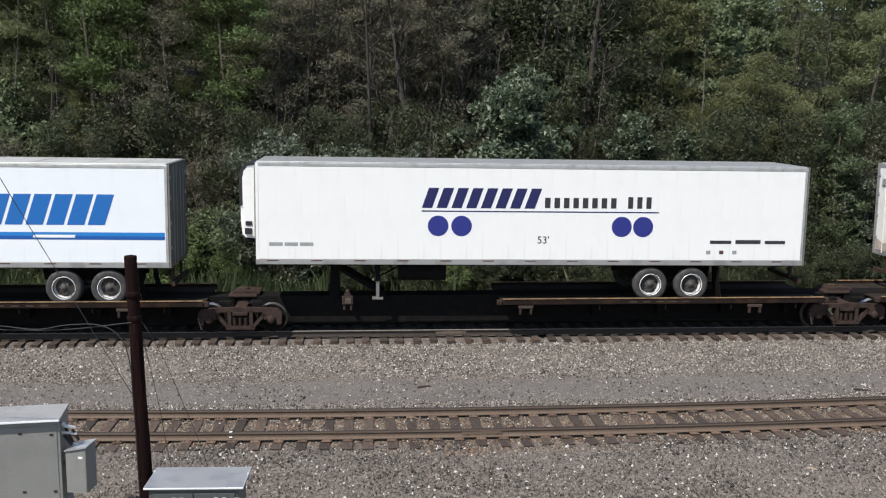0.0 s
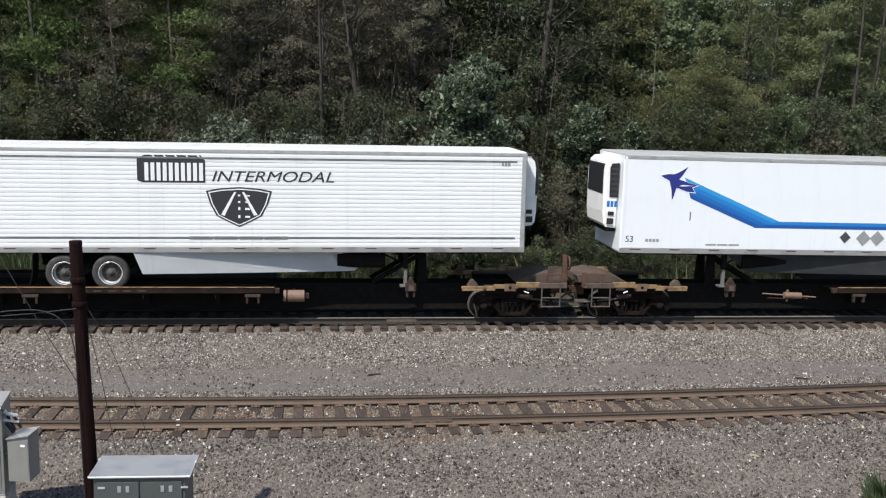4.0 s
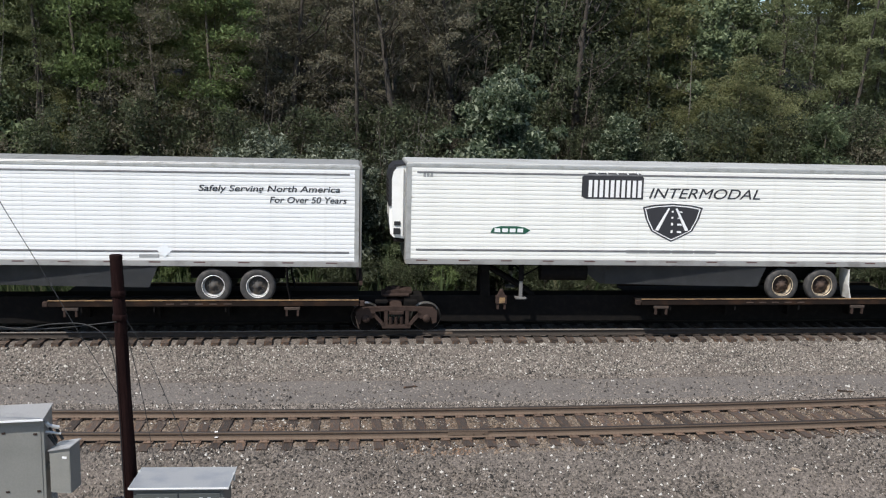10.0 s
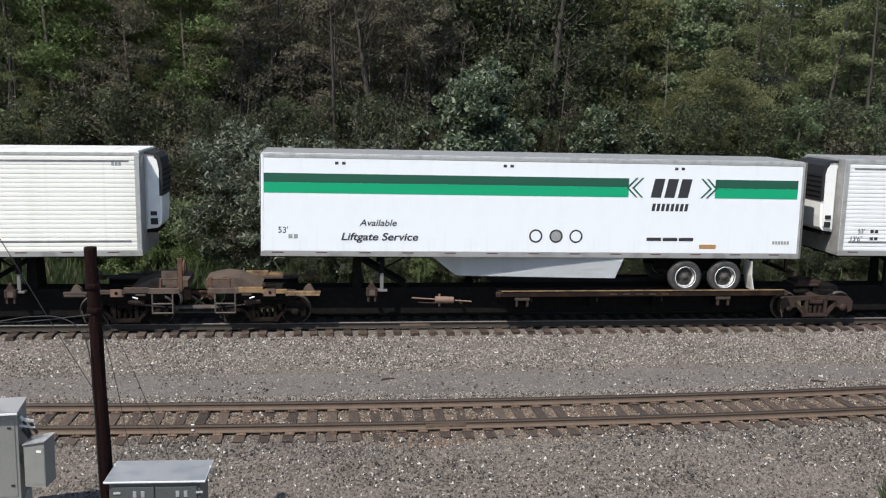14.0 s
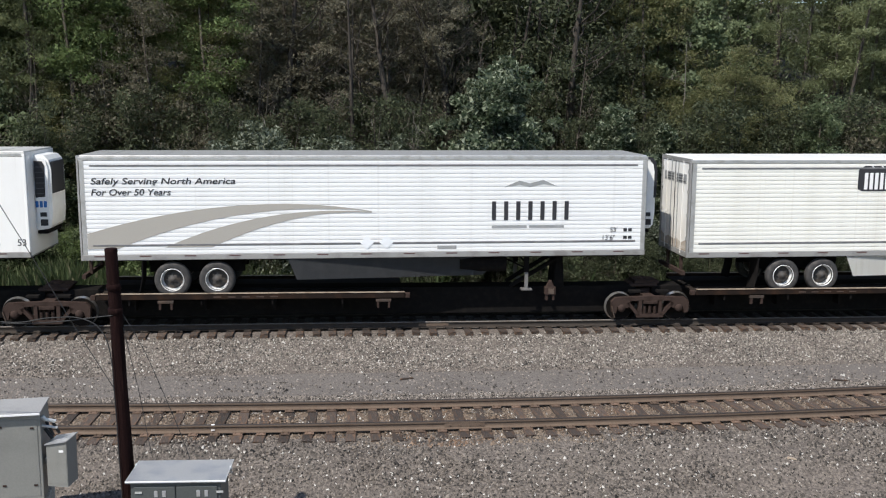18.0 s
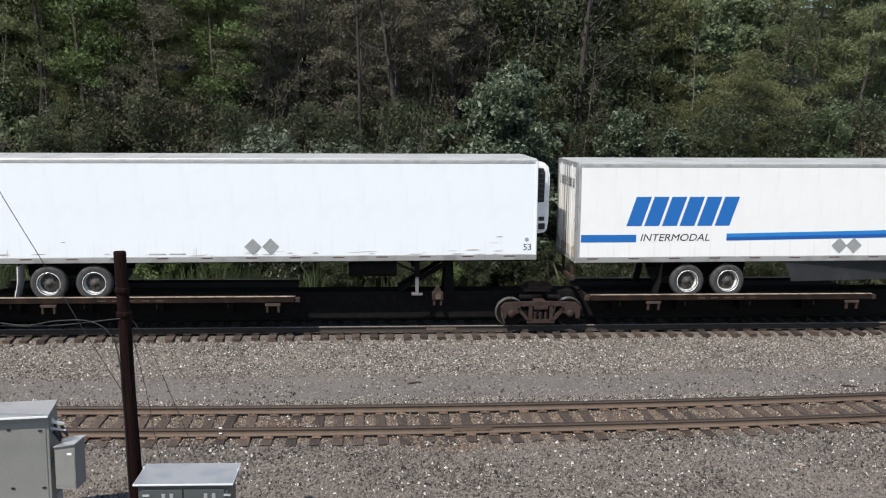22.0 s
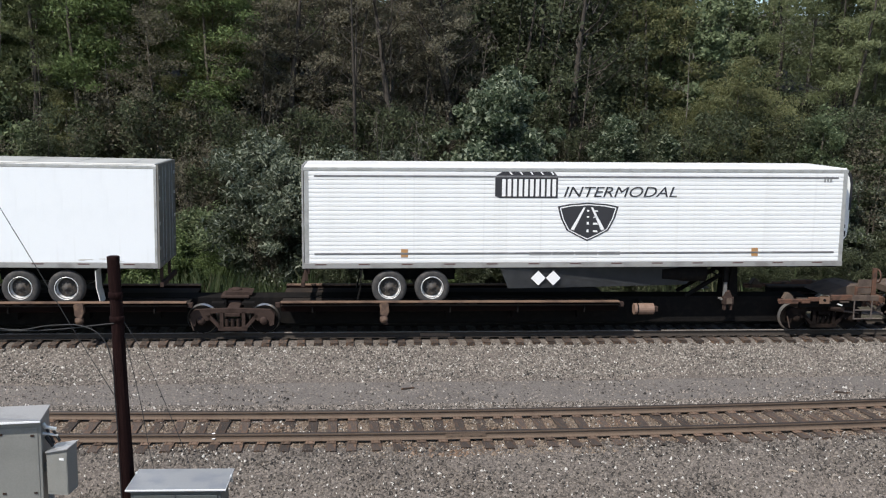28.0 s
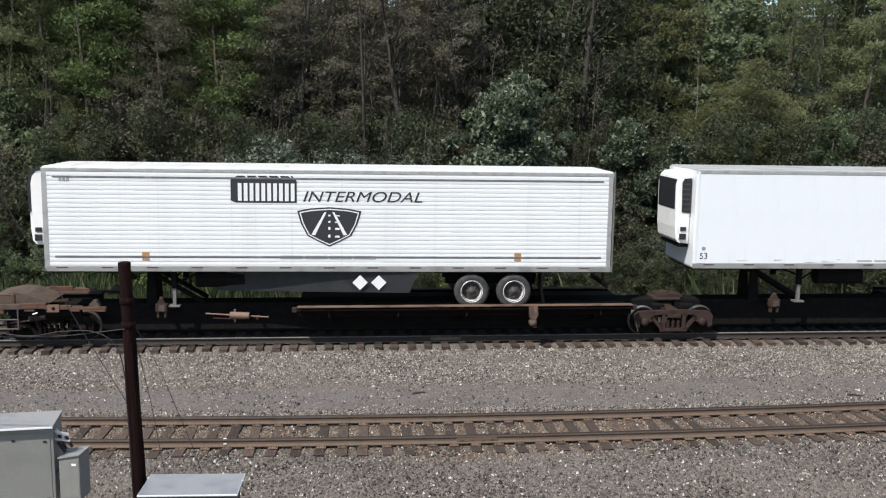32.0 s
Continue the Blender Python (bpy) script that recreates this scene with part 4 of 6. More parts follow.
def arrow_trailer(u, nose, ax, full):
    t, y = trailer("white refrigerated trailer with a blue arrow stripe", u, nose, ax, "clean" if nose < 0 else "white", skirt="skirt", skirt_x=(-1.7, 4.6), side_grille="framed", unit_mark="blue", roof="roof")
    f = nose
    n0, n1 = (3.05, 6.72) if f < 0 else (-6.61, -3.1)
    dz = 0.0 if f < 0 else -0.13
    bars(t, n0, n1 - 0.3, 2.20 + dz, 3.06 + dz, 6, "blue", y, 0.33, 0.16, "name_mark", (1, 1, 1, 1, 1, 1))
    z0, z1 = 1.78 + dz, 1.99 + dz
    # the stripe: along the side, up a slope, ending in a swallow
    def P(x, z):
        return (x * f, z + dz)
    if f < 0:
        flat_mark([P(-7.97, 1.88), P(3.6, 1.90), P(3.3, 2.0), P(-7.97, z1 - dz)], y, "sky_blue", t, "stripe")
        flat_mark([P(-7.97, z0 - dz), P(3.9, 1.80), P(3.6, 1.90), P(-7.97, 1.88)], y, "royal", t, "stripe")
    else:
        flat_mark([P(-7.96, 1.72), P(-6.3, 1.72), P(-6.3, 1.94), P(-7.96, 1.94)], y, "blue", t, "stripe")
        flat_mark([P(-3.55, 1.85), P(3.65, 1.96), P(3.3, 2.07), P(-3.55, 1.96)], y, "sky_blue", t, "stripe")
        flat_mark([P(-3.55, 1.75), P(4.0, 1.85), P(3.65, 1.96), P(-3.55, 1.85)], y, "royal", t, "stripe")
        words("INTERMODAL", -6.2, 1.62, 0.22, "ink", t, y, 0.22, squeeze=1.12)
    up0, up1, lo0, lo1 = (3.12, 2.01), (6.20, 3.28), (3.86, 1.80), (5.98, 2.66)
    if f > 0:
        up0, lo0 = (3.12, 2.09), (3.98, 1.87)
    for k, mat in enumerate(("pale_blue", "sky_blue", "blue", "royal")):
        q0, q1 = k / 4, (k + 1) / 4
        a0 = [u + (w - u) * q0 for u, w in zip(up0, lo0)]
        a1 = [u + (w - u) * q0 for u, w in zip(up1, lo1)]
        b0 = [u + (w - u) * q1 for u, w in zip(up0, lo0)]
        b1 = [u + (w - u) * q1 for u, w in zip(up1, lo1)]
        flat_mark([P(*a0), P(*a1), P(*b1), P(*b0)], y - 0.001, mat, t, "stripe")
    bird = [(6.95, 3.32), (6.72, 3.375), (6.54, 3.37), (6.36, 3.45), (6.12, 3.60), (6.27, 3.36), (6.38, 3.22), (6.06, 3.12), (5.78, 3.06), (5.96, 2.98), (5.86, 2.84), (6.10, 2.86), (6.36, 2.95), (6.45, 2.96), (6.51, 2.74), (6.56, 2.60), (6.60, 2.92), (6.68, 3.18)]
    cx, cz = 6.38, 3.12
    flat_mark([P(cx + (a - cx) * 1.07 , cz + (b - cz) * 1.10) for a, b in bird], y - 0.002, "pale", t, "swallow_line")
    flat_mark([P(*q) for q in bird], y - 0.0045, "navy", t, "swallow_mark", "dark blue swallow mark")
    flat_mark([P(5.90, 3.04), P(6.28, 3.06), P(6.42, 2.98), P(6.34, 3.02), P(6.22, 3.015)], y - 0.0055, "pale", t, "swallow_line")
    for x in ((-0.31, 0.15) if f < 0 else (-0.03, 0.43)):
        diamond(t, x, 1.53 + dz * 0.6, 0.24, y)
    if f < 0:
        bars(t, 4.36, 5.5, 1.84, 1.92, 1, "pale", y - 0.004, 0.3, 0)
        for x in (-0.91, 0.77):
            diamond(t, x, 1.55, 0.18, y, "skirt")
    words("53", f * 7.75 - (0.18 if f < 0 else 0.02), 1.32, 0.19, "ink", t, y)
    bars(t, min(f * 7.3, f * 6.85), max(f * 7.3, f * 6.85), 1.33, 1.42, 4, "placard", y)
    flat_mark([(f * 5.95 - 0.015, 2.0 + dz), (f * 5.95 + 0.015, 2.0 + dz), (f * 5.95 + 0.015, 2.25 + dz), (f * 5.95 - 0.015, 2.25 + dz)], y, "ink", t, "mark")
    bars(t, min(f * 5.4, f * 4.3), max(f * 5.4, f * 4.3), 1.24, 1.29, 3, "placard", y, 0, 0.1)
    return t


def serif_trailer(u, nose, ax):
    t, y = trailer("ribbed white refrigerated trailer with a serif name" if nose < 0 else "ribbed white refrigerated trailer with taupe swooshes", u, nose, ax, "neutral", ribbed=True, skirt="skirt", skirt_x=(-2.4, 4.1), side_grille=False, roof="alu")
    y = -1.298
    x = -5.90 if nose < 0 else 3.48
    bars(t, x, x + 2.5, 2.05, 2.60, 7, "ink", y, 0, 0.66, "name_mark")
    bars(t, x, x + 2.2, 1.82, 1.89, 2, "placard", y, 0, 0.06)
    hill = [(x + 0.35, 3.02), (x + 0.8, 3.20), (x + 1.1, 3.12), (x + 1.5, 3.22), (x + 1.9, 3.04), (x + 1.5, 3.10), (x + 1.1, 3.02), (x + 0.8, 3.08)]
    flat_mark(hill, y, "placard", t, "ridge_mark", "grey ridge mark")
    k = -7.75 if nose < 0 else 6.75
    words("53'", k + 0.25, 1.68, 0.14, "ink", t, y)
    words("13'6\"", k, 1.44, 0.15, "ink", t, y)
    bars(t, k + 0.66, k + 0.95, 1.69, 1.79, 2, "ink", y)
    bars(t, k + 0.66, k + 0.95, 1.47, 1.56, 2, "ink", y)
    flat_mark([(1.9, 1.22), (2.45, 1.22), (2.45, 1.32), (1.9, 1.32)], y, "placard", t, "sticker")
    a = 3.55 if nose < 0 else -7.78
    words("Safely Serving North America", a, 3.13, 0.18, "ink", t, y, 0.18, squeeze=1.33, bold=0.003)
    words("For Over 50 Years", a if nose > 0 else a + 1.97, 2.82, 0.18, "ink", t, y, 0.18, squeeze=1.14, bold=0.003)
    if nose > 0:
        def arc(x0, z0, top, end, p, m=16):
            return [(x0 - x0 * i / m, z0 + (top - z0) * (1 - (1 - i / m) ** p) - (top - end) * (i / m) ** 4) for i in range(m + 1)]
        up, lo = arc(-7.92, 1.74, 2.68, 2.34, 2.6), arc(-7.10, 1.31, 2.52, 2.33, 2.4)
        flat_mark([(-7.92, 1.31)] + up + lo[::-1], y, "taupe", t, "swoosh", "taupe swoosh")
        up, lo = arc(-5.80, 1.34, 2.42, 2.325, 2.4), arc(-4.50, 1.34, 2.38, 2.29, 2.0)
        flat_mark(up + lo[::-1], y - 0.001, "taupe", t, "swoosh", "taupe swoosh")
    for q in ((-0.14, 0.42) if nose > 0 else (2.6,)):
        diamond(t, q, 1.43, 0.2, y, "clean")
    return t


def liftgate(u):
    t, y = trailer("white dry van with two green stripes", u, -1, 2.27, "clean", reefer=False, skirt="clean", skirt_x=(-2.6, 3.2), roof="alu", flap="flap")
    for x0, x1 in ((-8.0, 2.62), (5.28, 7.88)):
        flat_mark([(x0, 3.10), (x1, 3.10), (x1, 3.36), (x0, 3.36)], y, "deep_green", t, "stripe")
        flat_mark([(x0, 2.80), (x1, 2.80), (x1, 3.098), (x0, 3.098)], y, "green", t, "stripe")
    for s, x in ((-1, 2.62), (1, 5.28)):
        for k in (0.0, 0.17):
            a = x + s * -k
            flat_mark([(a, 3.08), (a - s * 0.28, 3.38), (a - s * 0.22, 3.38), (a + s * 0.07, 3.08), (a - s * 0.22, 2.80), (a - s * 0.28, 2.80)], y - 0.003, "deep_green", t, "chevron")
    bars(t, 3.3, 4.55, 2.80, 3.36, 3, "ink", y, 0.2, 0.25, "name_mark")
    bars(t, 3.35, 4.5, 2.40, 2.62, 8, "ink", y, 0.15, 0.35, "name_mark")
    words("Available", -5.28, 1.88, 0.19, "ink", t, y, 0.2, squeeze=1.12, bold=0.003)
    words("Liftgate Service", -5.82, 1.46, 0.22, "ink", t, y, 0.2, squeeze=1.19, bold=0.006)
    for x, m in ((-0.12, "clean"), (0.49, "placard"), (1.09, "clean")):
        disc(t, x, 1.62, 0.20, y, "ink")
        disc(t, x, 1.62, 0.15, y - 0.003, m)
    bars(t, 3.25, 4.75, 1.50, 1.60, 3, "ink", y, 0, 0.1)
    flat_mark([(4.9, 1.27), (5.42, 1.27), (5.42, 1.40), (4.9, 1.40)], y, "orange", t, "sticker")
    bars(t, 7.2, 7.75, 1.42, 1.52, 6, "placard", y)
    words("53'", -7.6, 1.66, 0.18, "ink", t, y)
    for x in (-6.0, -1.15, 4.0):
        for d in (0, 0.2):
            flat_mark([(x + d, 3.62), (x + d + 0.1, 3.62), (x + d + 0.1, 3.70), (x + d, 3.70)], y, "ink", t, "vent")
    bars(t, -7.3, -7.0, 1.50, 1.62, 2, "placard", y)
    # poster and placards on the front wall
    part("poster", box(-8.112, -8.098, -1.18, 0.95, 2.42, 3.74), "pale", t, "white poster with a green shape")
    bm = bmesh.new()
    vs = [bm.verts.new((-8.117, 1.85 * p + 1.0, q)) for p, q in ((-0.74, 3.28), (-0.52, 3.40), (-0.30, 3.36), (-0.14, 3.42), (-0.12, 3.10), (-0.22, 2.92), (-0.18, 2.72), (-0.34, 2.84), (-0.50, 2.72), (-0.62, 2.90), (-0.76, 3.0))]
    bm.faces.new(vs)
    bmesh.ops.solidify(bm, geom=bm.faces[:], thickness=0.004)
    part("poster_print", bm, "deep_green", t)
    for i in range(6):
        part("poster_line", box(-8.117, -8.110, -1.10, -0.62 + 0.08 * (i % 2), 2.62 + 0.17 * i, 2.68 + 0.17 * i), "placard", t)
    part("poster_line", box(-8.117, -8.110, -1.05, 0.8, 3.60, 3.68), "ink", t)
    for k in range(4):
        p = -0.98 + 0.5 * k
        part("placard", box(-8.112, -8.098, p - 0.10, p + 0.10, 1.78 - 0.02 * k, 1.98 - 0.02 * k, bevel=0.005), "pale" if k % 2 == 0 else "placard", t)
    return t


def scuffs(t, y, n, seed):
    """Scrapes and grime along the foot of the side wall, and a few higher up."""
    rng = random.Random(seed)
    bm = bmesh.new()
    for i in range(n):
        x, z = rng.uniform(-7.6, 7.6), 1.15 + abs(rng.gauss(0, 0.07)) if i % 12 else rng.uniform(1.3, 1.7)
        w, h = (rng.uniform(0.08, 0.55), rng.uniform(0.008, 0.03)) if rng.random() < 0.88 else (rng.uniform(0.01, 0.025), rng.uniform(0.1, 0.3))
        prism([(x, z), (x + w * 0.5, z - h * 0.4), (x + w, z + h * rng.random()), (x + w * 0.7, z + h), (x + w * 0.2, z + h * 0.8)], y - 0.0035, y - 0.002, bm)
    tagged(part("scuff", bm, "scuff", t), "grey scrapes and grime", kind="stuff")


def plain(u, nose, ax, skin, xs, num=True, side_grille=True, label="plain white refrigerated trailer with two placards"):
    t, y = trailer(label, u, nose, ax, skin, side_grille="framed" if side_grille else False, roof="roof", flap="flap")
    for x in xs:
        diamond(t, x, 1.42, 0.24, y)
    if num:
        words("53", nose * 7.72 - (0.18 if nose < 0 else 0.05), 1.27, 0.19, "ink", t, y)
        disc(t, nose * 7.78, 1.58, 0.06, y, "placard")
    bars(t, -3.0, -1.9, 1.20, 1.24, 2, "placard", y, 0, 0.15)
    scuffs(t, y, 34 if -200 < u < -170 else 14, int(abs(u)) + 3)
    return t


U = dict(a=2.38, b=-16.2, c=-35.25, d=-53.2, e=-70.5, f=-87.98, g=-105.4, h=-124.8, i=-142.3, j=-159.85, k=-177.2, l=-195.0, m=-214.65, n=-234.9, o=-253.55)
plain(22.2, 1, 2.6, "white", (0.0, 0.5))
dotted_trailer(U["a"], False)
arrow_trailer(U["b"], -1, 1.71, False)
emblem_trailer(U["c"], 1, "neutral", 3.1, 0.0, "clean", (-3.1, 3.9))
dotted_trailer(U["d"], True)
emblem_trailer(U["e"], -1, "warm", 3.47, -0.05, "skirt", (-2.8, 3.0), eco=True, rim="rust_rim")
serif_trailer(U["f"], -1, 2.9)
liftgate(U["g"])
emblem_trailer(U["h"], 1, "ivory", 3.03, 0.0, "ivory", (-3.1, 3.9))
serif_trailer(U["i"], 1, 2.42)
arrow_trailer(U["j"], 1, 3.42, True)
plain(U["k"], 1, 2.27, "clean", (-0.11, 0.39))
plain(U["l"], -1, 1.75, "warm", (-0.47, -0.02))
for q in (emblem_trailer(U["m"], 1, "neutral", 2.45, 0.33, "skirt", (-2.4, 4.2), stickers=(-5.3, 5.2)),):
    for x in (-1.25, -0.8):
        diamond(q, x, 0.66, 0.22, -1.25, "pale")
plain(U["n"], -1, 2.55, "clean", (-0.21, 0.25))
for q in (emblem_trailer(U["o"], -1, "neutral", 2.85, 0.0, "skirt", (-2.4, 4.2), stickers=(-5.4, 5.2)),):
    for x in (0.72, 1.26):
        diamond(q, x, 0.66, 0.22, -1.25, "pale")


# ---- railcars: articulated spine platforms on shared bogies ----
WHEEL_R = 0.42


def bogie(parent, x, joint=True):
    """A three-piece freight bogie under its bolster: side frames with springs, two wheel sets."""
    # end bogies get the copy with deep shade painted into its colour
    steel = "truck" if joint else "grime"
    bm = box(-0.18, 0.18, -1.05, 1.05, 0.52, 0.78, bevel=0.03)
    lathe_top = lathe([(0.0, 0.86), (0.30, 0.86), (0.34, 0.80), (0.34, 0.74)], 20, "Z")
    joined(bm, lathe_top)
    b = part("bogie", bm, steel, parent, at=(x, 0, 0))
    # the stacked joint over the centre plate, and a slack brake rod at the side
    if joint:
        part("lower_joint", box(-0.42, 0.42, -0.40, 0.40, 0.94, 1.03, bevel=0.03), steel, b)
        part("upper_joint", prism([(-0.30, 1.03), (0.48, 1.03), (0.50, 1.10), (0.30, 1.13), (-0.26, 1.12)], -0.34, 0.34), steel, b)
        part("joint_pin", lathe([(0.0, 1.20), (0.14, 1.19), (0.17, 1.15), (0.17, 1.10)], 14, "Z"), steel, b)
    part("brake_rod", tube((-1.20, -1.10, 0.50), (-1.10, -1.10, 0.14), 0.022), "deck", b)
    for s in (-1, 1):
        y0, y1 = s * 1.0 - 0.08, s * 1.0 + 0.08
        bm = bmesh.new()
        for k in (-1, 1):
            prism([(k * 1.18, 0.30), (k * 1.20, 0.62), (k * 1.08, 0.74), (k * 0.70, 0.76), (k * 0.62, 0.66), (k * 0.64, 0.50), (k * 0.70, 0.42), (k * 1.02, 0.46), (k * 1.06, 0.26)], y0, y1, bm)
            prism([(k * 0.70, 0.76), (0, 0.78), (0, 0.66), (k * 0.62, 0.64)], y0, y1, bm)
            prism([(k * 0.66, 0.62), (k * 0.74, 0.56), (k * 0.40, 0.18), (k * 0.30, 0.20)], y0, y1, bm)
            prism([(k * 0.36, 0.68), (k * 0.26, 0.68), (k * 0.26, 0.20), (k * 0.36, 0.20)], y0, y1, bm)
        box(-0.42, 0.42, y0, y1, 0.12, 0.24, bm, bevel=0.015)
        fr = part("side_frame", bm, steel, b, "cast steel side frame")
        for k in (-0.16, 0.0, 0.16):
            coil = []
            for i in range(6):
                coil += [(0.045, 0.245 + i * 0.045), (0.066, 0.262 + i * 0.045)]
            spring = lathe(coil, 10, "Z")
            sp = part("spring", spring, steel, b, at=(k, s * 1.02, 0))
        part("bolster_end", box(-0.22, 0.22, s * 1.0 - 0.10, s * 1.0 + 0.10, 0.54, 0.65, bevel=0.02), steel, b)
        for k in (-0.89, 0.89):
            cap = lathe([(0.0, s * 0.13), (0.09, s * 0.13), (0.12, s * 0.08), (0.12, -s * 0.05)], 14)
            part("axle_cap", cap, steel, b, at=(k, s * 1.0, WHEEL_R))
    for k in (-0.89, 0.89):
        bm = tube((0, -0.95, 0), (0, 0.95, 0), 0.08, sides=12)
        for s in (-1, 1):
            joined(bm, lathe([(0.10, s * 0.82), (0.30, s * 0.79), (0.355, s * 0.83), (0.412, s * 0.829)], 32))
            for i in range(5):
                a = i * 2 * math.pi / 5
                tube((0.22 * math.cos(a), s * 0.80, 0.22 * math.sin(a)), (0.22 * math.cos(a), s * 0.825, 0.22 * math.sin(a)), 0.025, bm, sides=6)
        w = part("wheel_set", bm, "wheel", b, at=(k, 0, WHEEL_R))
        for s in (-1, 1):
            part("tread", lathe([(0.412, s * 0.828), (WHEEL_R, s * 0.815), (WHEEL_R + 0.004, s * 0.735), (WHEEL_R + 0.028, s * 0.715), (WHEEL_R + 0.02, s * 0.70), (0.36, s * 0.70)], 36), "tread", b, at=(k, 0, WHEEL_R))
        SPINNERS.append(w)
    return b


def end_frame(t, x, d, paint="yellow"):
    """The coupler end of a car, seen from its side: end platform, stepped side sill, ladder steps, end post, coupler. d: +1 if the end points along x."""
    def X(k):
        return x + d * k
    for s in (-1, 1):
        part("walkway", box(X(-0.9), X(1.6), min(s * 0.98, s * 1.25), max(s * 0.98, s * 1.25), 0.99, 1.05, bevel=0.01), "deck", t)
        part("platform_skirt", box(X(-0.9), X(1.1), min(s * 1.05, s * 1.22), max(s * 1.05, s * 1.22), 0.80, 0.985, bevel=0.01), "dark", t)
        # the sill is made of lengths of unlike height, scuffed and partly bare
        for k0, k1, z0, z1, m in ((-1.62, -0.62, 0.99, 1.07, paint), (-0.66, 0.06, 1.00, 1.12, paint), (0.02, 0.72, 1.03, 1.19, paint), (0.68, 1.56, 1.01, 1.17, "dusty_plate")):
            part("side_sill", box(X(k0), X(k1), s * 1.30 - 0.05, s * 1.30 + 0.05, z0, z1, bevel=0.012), m, t, "faded yellow side sill" if m == "yellow" else "")
        for k0, k1, z0 in ((-1.60, -1.0, 0.93), (-0.9, -0.62, 0.94), (-0.30, 0.02, 0.92), (0.34, 0.62, 0.95)):
            part("sill_lip", box(X(k0), X(k1), s * 1.30 - 0.06, s * 1.30 + 0.06, z0, z0 + 0.06, bevel=0.012), paint if k0 < -0.6 else "deck", t)
        part("sill_plate", box(X(-0.34), X(-0.02), s * 1.355 - 0.012, s * 1.355 + 0.012, 0.93, 1.15, bevel=0.006), "dull_edge", t)
        part("plate_eye", lathe([(0.0, -0.006), (0.045, -0.006), (0.045, 0.006)], 12), "dark", t, at=(X(-0.18), s * 1.371, 1.04))
        part("corner_stop", prism([(X(-1.44), 1.07), (X(-1.12), 1.07), (X(-1.16), 1.16), (X(-1.26), 1.25), (X(-1.34), 1.24)], min(s * 1.10, s * 1.30), max(s * 1.10, s * 1.30)), "dusty_plate", t)
        st = bmesh.new()
        for k in (0.80, 1.36):
            tube((X(k), s * 1.33, 1.02), (X(k), s * 1.33, 0.44), 0.024, st, sides=8)
        for z in (0.45, 0.72):
            tube((X(0.80), s * 1.33, z), (X(1.36), s * 1.33, z), 0.024, st, sides=8)
        part("ladder_step", st, "step_iron", t, "worn grey sill step")
        part("release_lever", tube((X(0.26), s * 1.34, 0.92), (X(0.40), s * 1.34, 0.87), 0.02), "pale", t, "white release lever")
        part("brake_gear", tube((X(0.1), s * 1.12, 0.78), (X(0.55), s * 1.12, 0.72), 0.11, sides=14), "truck", t)
        part("brake_pipe", tube((X(0.5), s * 1.15, 0.66), (X(1.5), s * 1.0, 0.52), 0.025), "step_iron", t)
    part("post", box(X(1.47), X(1.60), -1.09, -1.0, 1.05, 1.98 if d > 0 else 1.45, bevel=0.015), "rust", t, "rust-red end post")
    part("post", box(X(0.95), X(1.02), -1.09, -1.0, 1.05, 1.40, bevel=0.01), "rust", t)
    part("grab_iron", tube((X(0.98), -1.05, 1.38), (X(1.53), -1.05, 1.38), 0.02), "rust", t)
    if d > 0:
        part("end_board", box(X(1.02), X(1.46), -1.06, -1.03, 1.20, 1.62, bevel=0.008), "dusty_plate", t, "dusty brown end board")
        part("brake_wheel", lathe([(0.19, 0.0), (0.22, 0.03), (0.22, -0.03), (0.19, 0.0)], 20, "X"), "rust", t, at=(X(1.66), -0.98, 1.72))
        part("wheel_shaft", tube((X(1.52), -0.98, 1.72), (X(1.67), -0.98, 1.72), 0.03), "rust", t)
    bm = box(X(1.6), X(2.25), -0.14, 0.14, 0.62, 0.86, bevel=0.03)
    box(X(2.2), X(2.42), -0.2, 0.2, 0.58, 0.92, bm, bevel=0.04)
    part("coupler", bm, "rust", t, "rusty knuckle coupler")
    part("air_hose", tube((X(1.75), -0.35, 0.74), (X(2.2), -0.32, 0.40), 0.035), "dusty_plate", t)
    part("cross_step", box(X(1.3), X(1.95), -1.0, -0.72, 0.50, 0.56, bevel=0.01), "step_iron", t)
    part("sloping_plate", prism([(X(0.1), 1.08), (X(1.7), 1.08), (X(1.7), 1.28), (X(1.15), 1.38), (X(0.75), 1.34), (X(0.35), 1.18)], -0.75, 0.60), "dusty_plate", t, "dusty brown sloping end plate")


